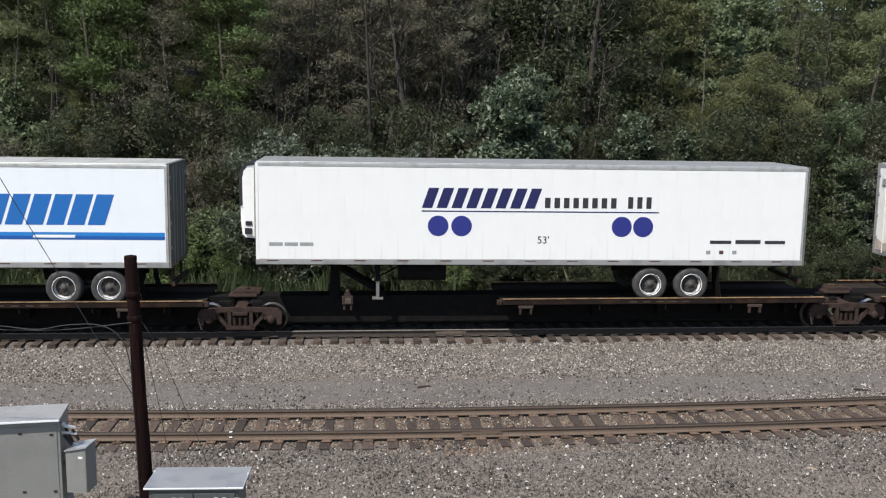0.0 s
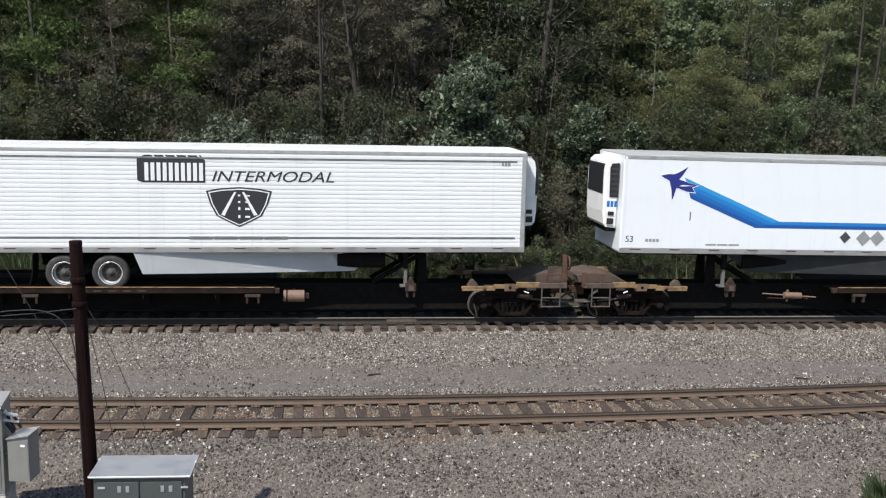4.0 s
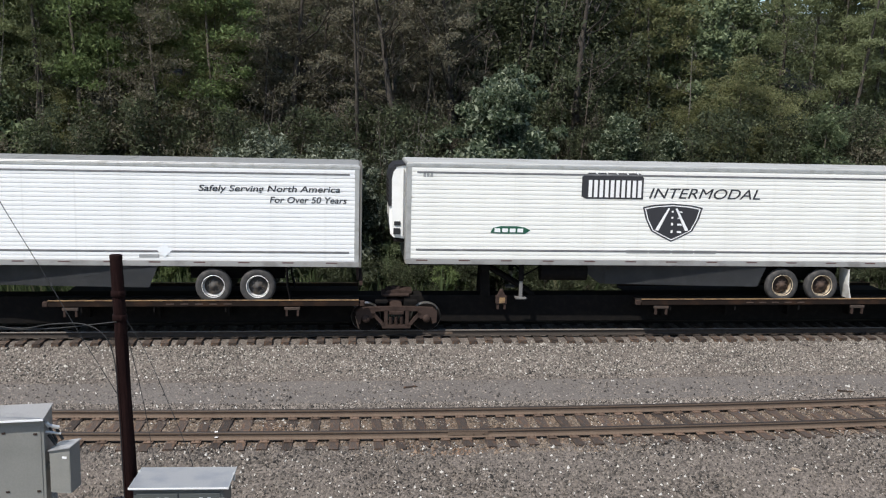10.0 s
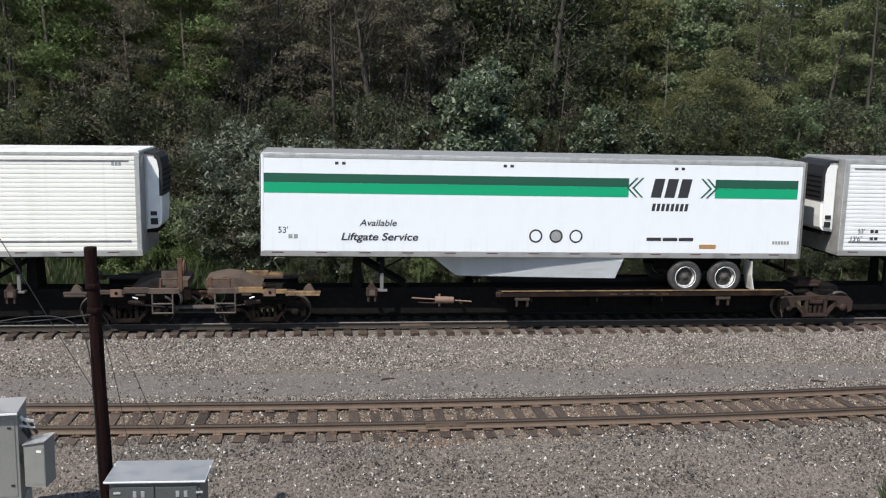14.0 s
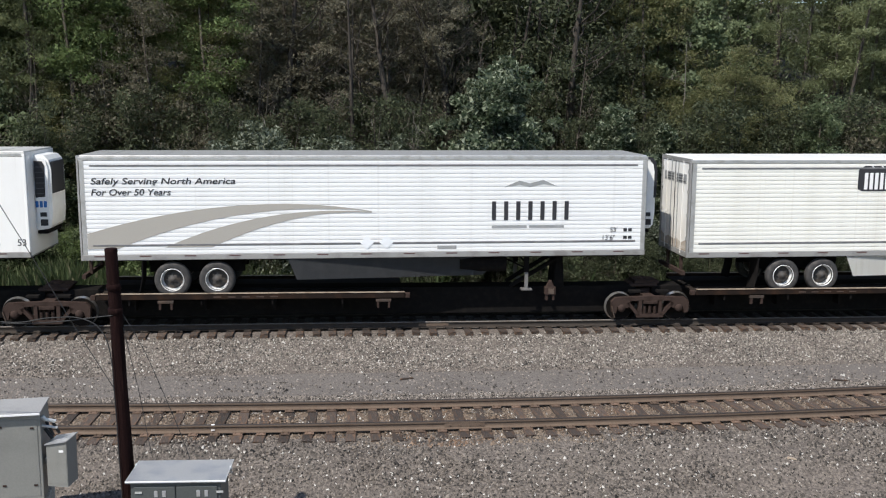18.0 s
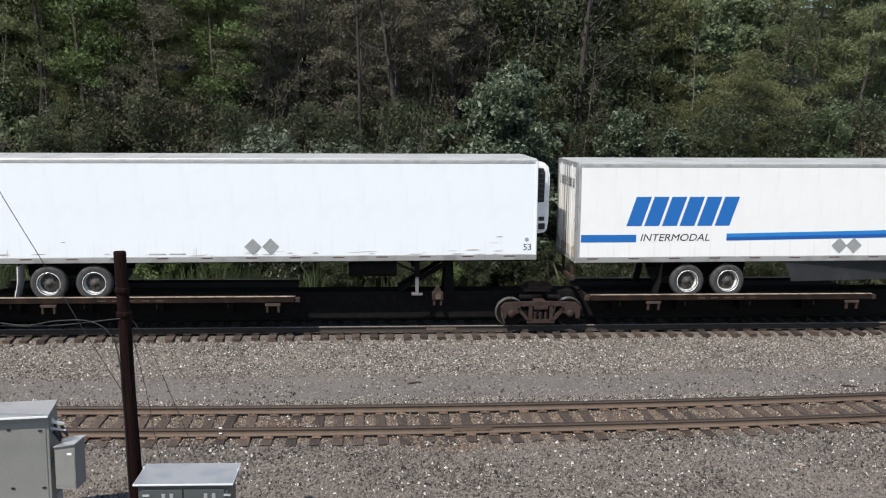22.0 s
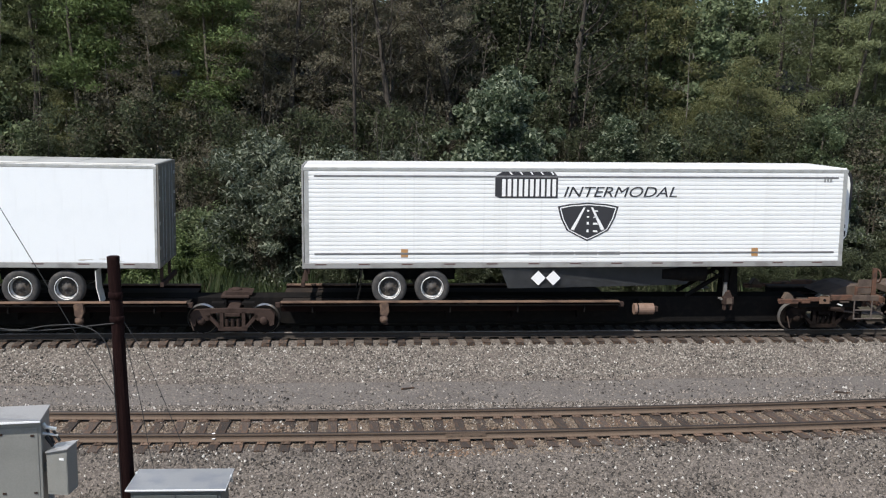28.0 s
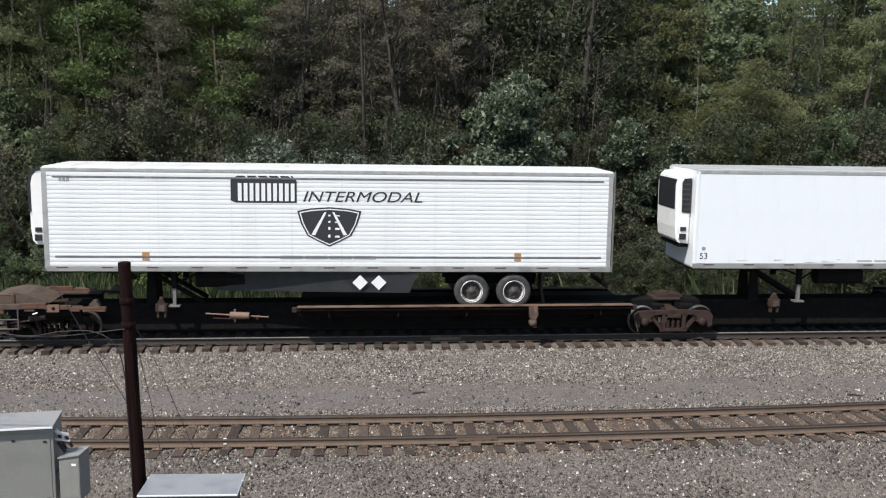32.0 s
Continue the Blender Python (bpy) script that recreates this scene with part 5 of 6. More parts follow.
def spine_car(u0, u1, deck, hitch, left_end=False, right_end=False, left_bogie=True, right_bogie=False, tank=None):
    """One platform between two bogie centres u0 and u1; deck: where its tyre platform runs; hitch: +1 if the nose is towards x."""
    mid = (u0 + u1) / 2
    a, b = u0 - mid, u1 - mid
    t = thing("spine_car", "dark brown spine car with a yellow-edged tyre platform", "railcar", Matrix(), "spine cars of the train")
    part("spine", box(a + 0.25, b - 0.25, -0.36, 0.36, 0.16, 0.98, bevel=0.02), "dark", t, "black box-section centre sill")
    d0, d1 = deck[0] - mid, deck[1] - mid
    cap = "yellow" if u0 > -118 else "worn_edge" if u0 > -205 else "dull_edge"
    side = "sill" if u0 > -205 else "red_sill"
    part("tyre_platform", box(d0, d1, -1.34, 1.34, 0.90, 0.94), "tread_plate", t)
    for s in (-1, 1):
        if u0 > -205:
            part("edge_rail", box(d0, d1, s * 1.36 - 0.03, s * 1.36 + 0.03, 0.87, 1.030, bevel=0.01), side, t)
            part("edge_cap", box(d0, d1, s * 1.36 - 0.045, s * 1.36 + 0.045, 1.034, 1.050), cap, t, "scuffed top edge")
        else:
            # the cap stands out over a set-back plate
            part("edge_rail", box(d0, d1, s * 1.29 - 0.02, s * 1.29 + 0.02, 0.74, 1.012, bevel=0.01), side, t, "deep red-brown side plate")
            part("edge_cap", box(d0, d1, s * 1.36 - 0.09, s * 1.36 + 0.09, 1.008, 1.050, bevel=0.008), cap, t, "scuffed top edge")
        x = d0 + 0.9
        while x < d1:
            part("outrigger", prism([(x - 0.05, 0.88), (x + 0.05, 0.88), (x + 0.05, 0.40), (x - 0.05, 0.40)], min(s * 0.36, s * 0.7), max(s * 0.36, s * 0.7)), "dark", t)
            part("rib", box(x - 0.02, x + 0.02, s * 1.33 - 0.02, s * 1.33 + 0.02, 0.70, 0.88), "dark", t)
            x += 2.0
    if u0 < -205:
        x = d0 + (d1 - d0) * (0.30 if hitch > 0 else 0.70)
        bk = part("bracket", prism([(x - 0.15, 0.99), (x + 0.10, 1.03), (x + 0.13, 0.76), (x + 0.05, 0.60), (x - 0.12, 0.66)], -1.47, -1.31), "worn_knuckle", t, "worn brown tie-down block")
        part("ratchet", lathe([(0.0, -0.07), (0.10, -0.06), (0.12, 0.0), (0.12, 0.08)], 14), "worn_knuckle", bk, at=(x - 0.02, -1.42, 0.52))
        part("pawl", box(x - 0.03, x + 0.09, -1.46, -1.40, 0.36, 0.50, bevel=0.02), "truck", bk)
    for x in () if u0 < -205 else (d0 + (d1 - d0) * (0.22 if hitch > 0 else 0.78), d0 + (d1 - d0) * (0.93 if hitch > 0 else 0.07)):
        bk = part("bracket", box(x - 0.22, x + 0.22, -1.40, -1.30, 0.76, 0.84, bevel=0.01), "deck", t)
        part("bracket_leg", box(x - 0.19, x - 0.13, -1.39, -1.31, 0.58, 0.77), "truck", bk)
        part("bracket_leg", box(x + 0.13, x + 0.19, -1.39, -1.31, 0.58, 0.77), "truck", bk)
    bars(t, (d0 + d1) / 2 - 1.1, (d0 + d1) / 2 + 0.9, 0.92, 0.96, 5, "car", -1.394 if u0 > -205 else -1.314, 0, 0.45, "stencil")
    for x in (d0 - 0.09, d1 + 0.09):
        part("end_stop", box(x - 0.07, x + 0.07, -1.36, -1.20, 0.86, 1.00, bevel=0.015), "truck", t)
    # hitch under the nose
    h = b - 2.7 if hitch > 0 else a + 2.7
    bm = prism([(h - 0.16, 0.95), (h + 0.16, 0.95), (h + 0.10, 1.95), (h - 0.10, 1.95)], -0.45, -0.33)
    prism([(h - 0.16, 0.95), (h + 0.16, 0.95), (h + 0.10, 1.95), (h - 0.10, 1.95)], 0.33, 0.45, bm)
    k = -hitch * 1.5
    for s in (-0.39, 0.39):
        tube((h, s, 1.9), (h + k, s, 1.0), 0.07, bm)
    box(h - 0.4, h + 0.4, -0.5, 0.5, 1.93, 1.99, bm, bevel=0.01)
    part("hitch", bm, "dark", t, "black trailer hitch")
    lamp = h - hitch * 0.4
    bm = box(lamp - 0.16, lamp + 0.16, -1.15, -0.95, 0.86, 1.10, bevel=0.02)
    prism([(lamp - 0.12, 1.10), (lamp + 0.12, 1.10), (lamp + 0.05, 1.24), (lamp - 0.05, 1.24)], -1.12, -0.98, bm)
    bk = part("bracket", bm, "truck", t, "rusty bracket block with a worn face")
    part("face", box(lamp - 0.07, lamp + 0.10, -1.160, -1.15, 0.89, 1.06, bevel=0.01), "yellow" if -100 < u0 < -60 else "dusty_plate", bk)
    part("bracket_foot", box(lamp - 0.13, lamp - 0.07, -1.12, -0.98, 0.70, 0.87), "truck", bk)
    part("bracket_foot", box(lamp + 0.07, lamp + 0.13, -1.12, -0.98, 0.70, 0.87), "truck", bk)
    part("knob", lathe([(0.0, 1.30), (0.05, 1.29), (0.06, 1.22)], 10, "Z"), "truck", bk, at=(lamp, -1.05, 0))
    part("bracket_arm", box(lamp - 0.05, lamp + 0.05, -0.97, -0.34, 0.86, 0.92), "dark", t)
    if tank is not None:
        x = tank - mid
        bm = bmesh.new()
        tube((x - 0.30, -1.0, 0.72), (x + 0.30, -1.0, 0.72), 0.17, bm, sides=20)
        part("air_reservoir", bm, "tank", t, "tan air reservoir")
        part("tank_strap", lathe([(0.172, -0.02), (0.178, 0.0), (0.172, 0.02)], 20, "X"), "dark", t, at=(x - 0.2, -1.0, 0.72))
        part("tank_valve", box(x + 0.31, x + 0.44, -1.08, -0.92, 0.64, 0.80, bevel=0.02), "truck", t)
        part("tank_arm", box(x - 0.05, x + 0.05, -0.95, -0.34, 0.82, 0.88), "dark", t)
    elif left_end:
        x = a + 5.2
        part("brake_rod", tube((x - 0.9, -0.80, 0.74), (x + 0.9, -0.80, 0.62), 0.022), "tank", t)
        part("brake_rod", tube((x - 0.7, -0.80, 0.60), (x + 0.2, -0.80, 0.56), 0.018), "truck", t)
        part("brake_lever", box(x - 0.1, x - 0.04, -0.84, -0.78, 0.48, 0.86, bevel=0.01), "tank", t)
        part("brake_cylinder", tube((x - 0.2, -0.86, 0.70), (x + 0.35, -0.86, 0.68), 0.10, sides=16), "tank", t)
        part("hanger", box(x + 0.55, x + 0.61, -0.84, -0.36, 0.56, 0.62), "truck", t)
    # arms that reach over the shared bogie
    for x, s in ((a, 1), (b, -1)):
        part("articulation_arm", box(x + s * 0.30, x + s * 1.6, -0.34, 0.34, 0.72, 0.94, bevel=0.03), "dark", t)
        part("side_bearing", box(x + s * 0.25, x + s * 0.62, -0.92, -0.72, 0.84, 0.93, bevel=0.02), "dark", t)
    if left_end:
        end_frame(t, a, -1, "yellow" if u0 > -190 else "rust")
    if right_end:
        end_frame(t, b, 1, "yellow" if u0 > -60 else "deck" if u0 > -190 else "rust")
    if left_bogie:
        bogie(t, a, not left_end)
    if right_bogie:
        bogie(t, b, not right_end)
    return riding(t, mid, RAIL_TOP)


spine_car(12.1, 29.9, (13.0, 21.7), 1, left_bogie=True)
spine_car(-6.2, 12.1, (1.43, 11.2), -1)
spine_car(-23.7, -6.2, (-17.19, -7.2), -1, left_end=True)
spine_car(-44.25, -27.4, (-43.0, -34.46), 1, right_end=True, right_bogie=True, tank=-33.9)
spine_car(-61.7, -44.25, (-54.18, -45.56), -1)
spine_car(-78.8, -61.7, (-71.52, -62.88), -1)
spine_car(-96.5, -78.8, (-88.6, -79.9), -1)
spine_car(-113.4, -96.5, (-106.48, -97.74), -1, left_end=True)
spine_car(-133.9, -117.3, (-132.6, -123.99), 1, right_end=True, right_bogie=True)
spine_car(-151.5, -133.9, (-150.06, -141.36), 1)
spine_car(-168.9, -151.5, (-167.48, -158.78), 1)
spine_car(-186.1, -168.9, (-184.94, -176.16), 1)
spine_car(-202.8, -186.1, (-196.18, -187.37), -1, left_end=True)
spine_car(-224.8, -206.9, (-223.4, -213.47), 1, right_end=True, right_bogie=True, tank=-212.6)
spine_car(-243.4, -224.8, (-235.85, -226.04), -1)
spine_car(-261.6, -243.4, (-254.62, -244.8), -1, left_end=True)


# ---- trackside equipment ----
def signal_cabinet():
    """A tall grey steel cabinet on legs, with a small box on its side."""
    x0, x1, y0, y1, z0, z1 = -8.05, -6.69, 15.36, 16.12, 0.33, 1.86
    t = thing("signal_cabinet", "tall grey steel signal cabinet on short legs", "cabinet", pose(x0, y0, -0.30, 0, 0, 12.0))

    def at(z):
        return z + 0.30
    w, d = x1 - x0, y1 - y0
    part("body", box(0, w, 0, d, at(z0), at(z1), bevel=0.008), "steel_box", t)
    part("door", box(0.05, w - 0.05, -0.007, -0.001, at(z0) + 0.06, at(z1) - 0.10, bevel=0.006), "steel_box", t)
    bm = prism([(-0.05, at(z1)), (w + 0.015, at(z1)), (w + 0.015, at(z1) + 0.035), (-0.05, at(z1) + 0.035)], -0.10, d + 0.04)
    part("roof", bm, "cabinet_roof", t, "weathered overhanging metal roof")
    part("roof_edge", box(-0.055, w + 0.018, -0.112, -0.10, at(z1) + 0.002, at(z1) + 0.038, bevel=0.004), "pale", t, "bright worn front lip")
    part("base_flange", box(-0.01, w + 0.005, -0.03, d + 0.01, at(z0) - 0.03, at(z0), bevel=0.004), "steel_box", t)
    part("plinth", box(-0.06, w + 0.03, -0.16, d + 0.03, -0.50, at(z0) - 0.03, bevel=0.02), "concrete", t, "pale cracked concrete plinth")
    for a, b in ((w - 0.12, 0.24), (w - 0.14, 1.26), (w - 0.62, 0.26), (w - 0.64, 1.30)):
        part("bolt", box(a - 0.03, a + 0.03, -0.020, -0.007, at(z0) + b, at(z0) + b + 0.035, bevel=0.004), "truck", t)
    # latch and pipe on the side wall
    bm = tube((w + 0.05, 0.10, at(1.72)), (w + 0.22, 0.14, at(1.66)), 0.03)
    tube((w, 0.12, at(1.60)), (w + 0.24, 0.16, at(1.54)), 0.022, bm)
    part("pipe_fitting", bm, "hinge", t, "pale pipe fittings")
    part("elbow", tube((w + 0.02, 0.08, at(1.78)), (w + 0.07, 0.10, at(1.70)), 0.035), "hinge", t)
    part("flex_conduit", tube((w + 0.18, 0.15, at(1.62)), (w + 0.26, 0.20, at(1.42)), 0.026), "cable", t)
    part("flex_conduit", tube((w + 0.02, 0.30, at(1.64)), (w + 0.16, 0.26, at(1.36)), 0.022), "cable", t)
    # the small box hangs on a bracket
    bx0, bx1, bz0, bz1 = w + 0.065, w + 0.42, at(0.57), at(1.345)
    sb = part("side_box", prism([(0, 0), (bx1 - bx0, -0.01), (bx1 - bx0, bz1 - bz0 + 0.035), (0, bz1 - bz0 - 0.035)], 0, 0.40), "steel_box", t, "small grey junction box", at=(bx0, 0.03, bz0 - 0.03))
    sb.rotation_euler = (0, 0, radians(-15.0))
    part("box_lid", prism([(-0.012, bz1 - bz0 - 0.033), (bx1 - bx0 + 0.02, bz1 - bz0 + 0.039), (bx1 - bx0 + 0.02, bz1 - bz0 + 0.056), (-0.012, bz1 - bz0 - 0.016)], -0.03, 0.44), "steel_lid", sb)
    part("box_door", box(0.012, bx1 - bx0 - 0.012, -0.005, -0.001, 0.05, bz1 - bz0 - 0.07), "steel_box", sb)
    part("label_plate", box(0.22, 0.30, -0.010, -0.0052, bz1 - bz0 - 0.16, bz1 - bz0 - 0.12), "pale", sb)
    part("bracket", box(w - 0.01, bx0 + 0.05, 0.16, 0.32, at(0.90), at(1.0)), "steel_box", t)
    part("conduit", tube((w + 0.02, 0.26, at(1.50)), (bx0 + 0.08, 0.22, bz1 - 0.02), 0.03), "cable", t)


def relay_case():
    """A low grey-green relay case with a bright flat lid and two double-leaf doors."""
    x0, w, d = -4.60, 1.40, 0.80
    t = thing("relay_case", "low grey-green relay case with a bright metal lid", "cabinet", pose(x0, 13.62, -0.30, 0, 0, 3.5))
    H = 1.80
    part("body", box(0.03, w - 0.03, 0.05, d - 0.03, 0.28, H - 0.03, bevel=0.008), "green_box", t)
    lid = part("lid", prism([(-0.03, H - 0.03), (w + 0.05, H - 0.03), (w + 0.05, H), (-0.03, H)], 0.0, d + 0.05), "steel_lid", t, "bright weathered flat lid with reflected sky in its colour")
    part("lid_edge", box(-0.035, w + 0.055, -0.012, 0.0, H - 0.016, H + 0.008, bevel=0.003), "pale", lid, "bright worn lip")
    for x in (-0.036, w + 0.044):
        part("lid_edge", box(x, x + 0.012, 0.002, d + 0.05, H - 0.012, H + 0.006, bevel=0.003), "hinge", lid)
    for k in (0, 1):
        a = 0.08 + k * (w - 0.14) / 2
        door = part("door", box(a, a + (w - 0.18) / 2, 0.028, 0.048, 0.34, H - 0.10, bevel=0.005), "green_box", t)
        for q in (0.30, 0.42):
            part("vent", box(a + q, a + q + 0.055, 0.020, 0.030, H - 0.26, H - 0.16, bevel=0.004), "steel_lid", door)
        part("door_handle", box(a + (0.02 if k == 0 else 0.60), a + (0.12 if k == 0 else 0.70), 0.015, 0.03, H - 0.20, H - 0.17), "hinge", door)
    for a, b in ((0.1, 0.1), (w - 0.1, 0.1), (0.1, d - 0.1), (w - 0.1, d - 0.1)):
        part("leg", box(a - 0.04, a + 0.04, b - 0.04, b + 0.04, -0.55, 0.30), "green_box", t)
    for x, y in ((-0.03, d - 0.12), (w + 0.05, d - 0.25)):
        part("lock", box(x - 0.018, x + 0.018, y - 0.025, y + 0.025, H - 0.10, H + 0.02, bevel=0.006), "hinge", t)


def pole():
    """A dark tarred pole, cut off at the top, with collars and drop cables."""
    x, y, z, top = -4.86, 14.58, -0.80, 4.88
    t = thing("utility_pole", "dark tarred wooden pole with collars and slack cables", "pole", pose(x, y, z))
    lean = -0.029

    bm = bmesh.new()
    rings = []
    for i in range(17):
        h = (top - z) * i / 16
        r = 0.121 - 0.027 * i / 16
        rings.append([bm.verts.new((lean * h + r * math.cos(a) * (1 + 0.05 * math.sin(3 * a + i)), r * math.sin(a), h)) for a in [k * math.pi / 7 for k in range(14)]])
    for p, q in zip(rings, rings[1:]):
        for k in range(14):
            bm.faces.new((p[k], p[(k + 1) % 14], q[(k + 1) % 14], q[k]))
    bm.faces.new(rings[-1])
    bmesh.ops.recalc_face_normals(bm, faces=bm.faces[:])
    part("shaft", bm, "pole", t)
    part("cap", lathe([(0.0, 0.012), (0.085, 0.008), (0.095, 0.0), (0.097, -0.06)], 14, "Z"), "pole", t, at=(lean * (top - z), 0, top - z))
    for h in (top - z - 0.60, top - z - 0.98):
        part("collar", lathe([(0.10, -0.05), (0.114, -0.04), (0.114, 0.04), (0.10, 0.05)], 14, "Z"), "pole", t, at=(lean * h, 0, h))

    def cable(points, r, name="cable"):
        cu = bpy.data.curves.new(name, "CURVE")
        cu.dimensions, cu.bevel_depth, cu.bevel_resolution, cu.resolution_u = "3D", r, 1, 8
        s = cu.splines.new("BEZIER")
        s.bezier_points.add(len(points) - 1)
        for b, p in zip(s.bezier_points, points):
            b.co, b.handle_left_type, b.handle_right_type = p, "AUTO", "AUTO"
        cu.materials.append(M["cable"])
        tmp = bpy.data.objects.new(name, cu)
        scene.collection.objects.link(tmp)
        me = bpy.data.meshes.new_from_object(tmp.evaluated_get(bpy.context.evaluated_depsgraph_get()))
        bpy.data.objects.remove(tmp)
        me.materials.clear()
        me.materials.append(M["cable"])
        ob = new(name, me)
        ob.parent = t
        return ob
    # slack lines from beyond the cabinet, one down the shaft, and thin drops
    def line(points, r, dy):
        cable([(p - x, dy, q - z) for p, q in points], r)
    line([(-9.0, 3.95), (-7.0, 3.77), (-6.47, 3.73), (-5.94, 3.81), (-5.41, 3.78), (-5.19, 3.62), (-5.08, 3.35), (-5.025, 2.62), (-4.985, 1.3), (-4.95, 0.2)], 0.009, -0.13)
    line([(-9.0, 3.80), (-7.0, 3.71), (-6.12, 3.72), (-5.01, 3.85)], 0.009, -0.10)
    line([(-4.93, 3.83), (-4.83, 3.34), (-4.67, 2.54), (-4.56, 1.82), (-4.48, 1.39), (-4.4, 0.9)], 0.0055, 0.0)
    line([(-4.93, 3.92), (-4.66, 3.45), (-4.28, 2.54), (-3.98, 1.72), (-3.89, 1.42), (-3.75, 0.9)], 0.0055, 0.0)
    line([(-7.6, 7.3), (-6.72, 5.68), (-6.17, 4.70), (-5.54, 3.55), (-5.03, 2.67)], 0.006, -0.10)


signal_cabinet()
relay_case()
pole()


# ---- the wooded bank behind the tracks ----
def leaf_cloud(rng, centres, radii, per, size, slim=0.5, squash=0.75, sunward=0.0):
    """Small single leaves round branch ends, one pointed blade each, turned every way."""
    n = len(centres) * per
    c = np.repeat(np.asarray(centres), per, axis=0)
    r = np.repeat(np.asarray(radii), per)
    d = rng.standard_normal((n, 3))
    d /= np.linalg.norm(d, axis=1)[:, None]
    d *= (rng.random(n) ** 0.5 * r)[:, None]
    d[:, 2] *= squash
    p = c + d
    nrm = rng.standard_normal((n, 3)) + np.array([0, -0.25, 0.6]) + sunward * np.array([-0.6, -0.8, 0.6])     # blades turn to the light
    nrm /= np.linalg.norm(nrm, axis=1)[:, None]
    t = np.cross(nrm, rng.standard_normal((n, 3)))
    t /= np.linalg.norm(t, axis=1)[:, None]
    b = np.cross(nrm, t)
    s = size * rng.uniform(0.6, 1.4, n)
    L, W = s[:, None] * t, (s * slim)[:, None] * b
    verts = np.stack([p - L * 0.4 - W * 0.5, p - L * 0.3 + W * 0.5, p + L * 0.6], 1).reshape(-1, 3)
    return verts, np.arange(n * 3).reshape(n, 3)


def limb(bm_v, bm_f, pts, radii, sides=6):
    base = len(bm_v)
    for (p, r) in zip(pts, radii):
        for k in range(sides):
            a = 2 * math.pi * k / sides
            bm_v.append((p[0] + r * math.cos(a), p[1] + r * math.sin(a), p[2]))
    for i in range(len(pts) - 1):
        for k in range(sides):
            bm_f.append((base + i * sides + k, base + i * sides + (k + 1) % sides, base + (i + 1) * sides + (k + 1) % sides, base + (i + 1) * sides + k))


def make_tree(name, label, height, spread, low, leaves, size, leaf, bark, seed, per=26, limbs=26, girth=0.14, stems=1, fuzz=0.55, slim=0.5, squash=0.75, category="tree", group="trees on the bank", sunward=0.0, lift=(0.15, 0.75), twigs=0):
    """A tapered trunk or several, limbs, and a crown of single leaves in clumps with gaps."""
    rng = np.random.default_rng(seed)
    t = thing(name, label, category, Matrix(), group)
    bv, bf, ends, rad = [], [], [], []
    for s in range(stems):
        lean = rng.uniform(-0.12, 0.12, 2) * (1 + 0.8 * (stems > 1))
        off = rng.uniform(-0.25, 0.25, 2) * (stems > 1)
        n = 9
        path = []
        wob = rng.normal(0, 0.05, (n, 2)).cumsum(0) * height / 14
        top = height * (1 - 0.2 * rng.random() * (s > 0))
        for i in range(n):
            q = i / (n - 1)
            path.append((off[0] + lean[0] * top * q + wob[i][0], off[1] + lean[1] * top * q + wob[i][1], top * q * 0.96 - 0.3 * (i == 0)))
        limb(bv, bf, path, [girth * (1 - 0.88 * i / (n - 1)) / math.sqrt(stems) for i in range(n)])
        for k in range(limbs // stems):
            q = low + (1 - low) * (k + rng.random()) / (limbs // stems)
            i = min(int(q * (n - 1)), n - 2)
            f = q * (n - 1) - i
            p = np.array(path[i]) * (1 - f) + np.array(path[i + 1]) * f
            a = rng.uniform(0, 2 * math.pi)
            shape = math.sin(math.pi * min(1.0, max(0.06, (q - low) / (1 - low) * 0.82 + 0.14))) ** 0.7
            ln = spread * shape * rng.uniform(0.45, 1.1)
            rise = ln * rng.uniform(*lift)
            e = p + np.array([math.cos(a) * ln, math.sin(a) * ln, rise])
            m = (p + e) / 2 + np.array([0, 0, -0.12 * ln]) + rng.normal(0, 0.05 * ln, 3)
            limb(bv, bf, [p, m, e], [0.035 * girth / 0.14, 0.022 * girth / 0.14, 0.008], 4)
            for _ in range(twigs):
                j = m + (e - m) * rng.uniform(-0.3, 0.9)
                w = j + np.array([rng.normal(0, 0.3), rng.normal(0, 0.3), rng.uniform(0.1, 0.75)]) * max(0.6, 0.5 * ln)
                limb(bv, bf, [j, (j + w) / 2 + rng.normal(0, 0.06, 3), w], [0.016, 0.012, 0.005], 3)
            for c in (m * 0.4 + e * 0.6, e, (p + m) / 2 + rng.normal(0, 0.2, 3)):
                ends.append(c + rng.normal(0, 0.12 * spread, 3))
                rad.append(fuzz * rng.uniform(0.55, 1.25))
        ends.append(np.array(path[-1]))
        rad.append(fuzz)
    raw("trunk", bv, bf, bark, t)
    if leaves:
        v, f = leaf_cloud(rng, ends, rad, per, size, slim, squash, sunward)
        raw("crown", v, f, leaf, t)
    return t


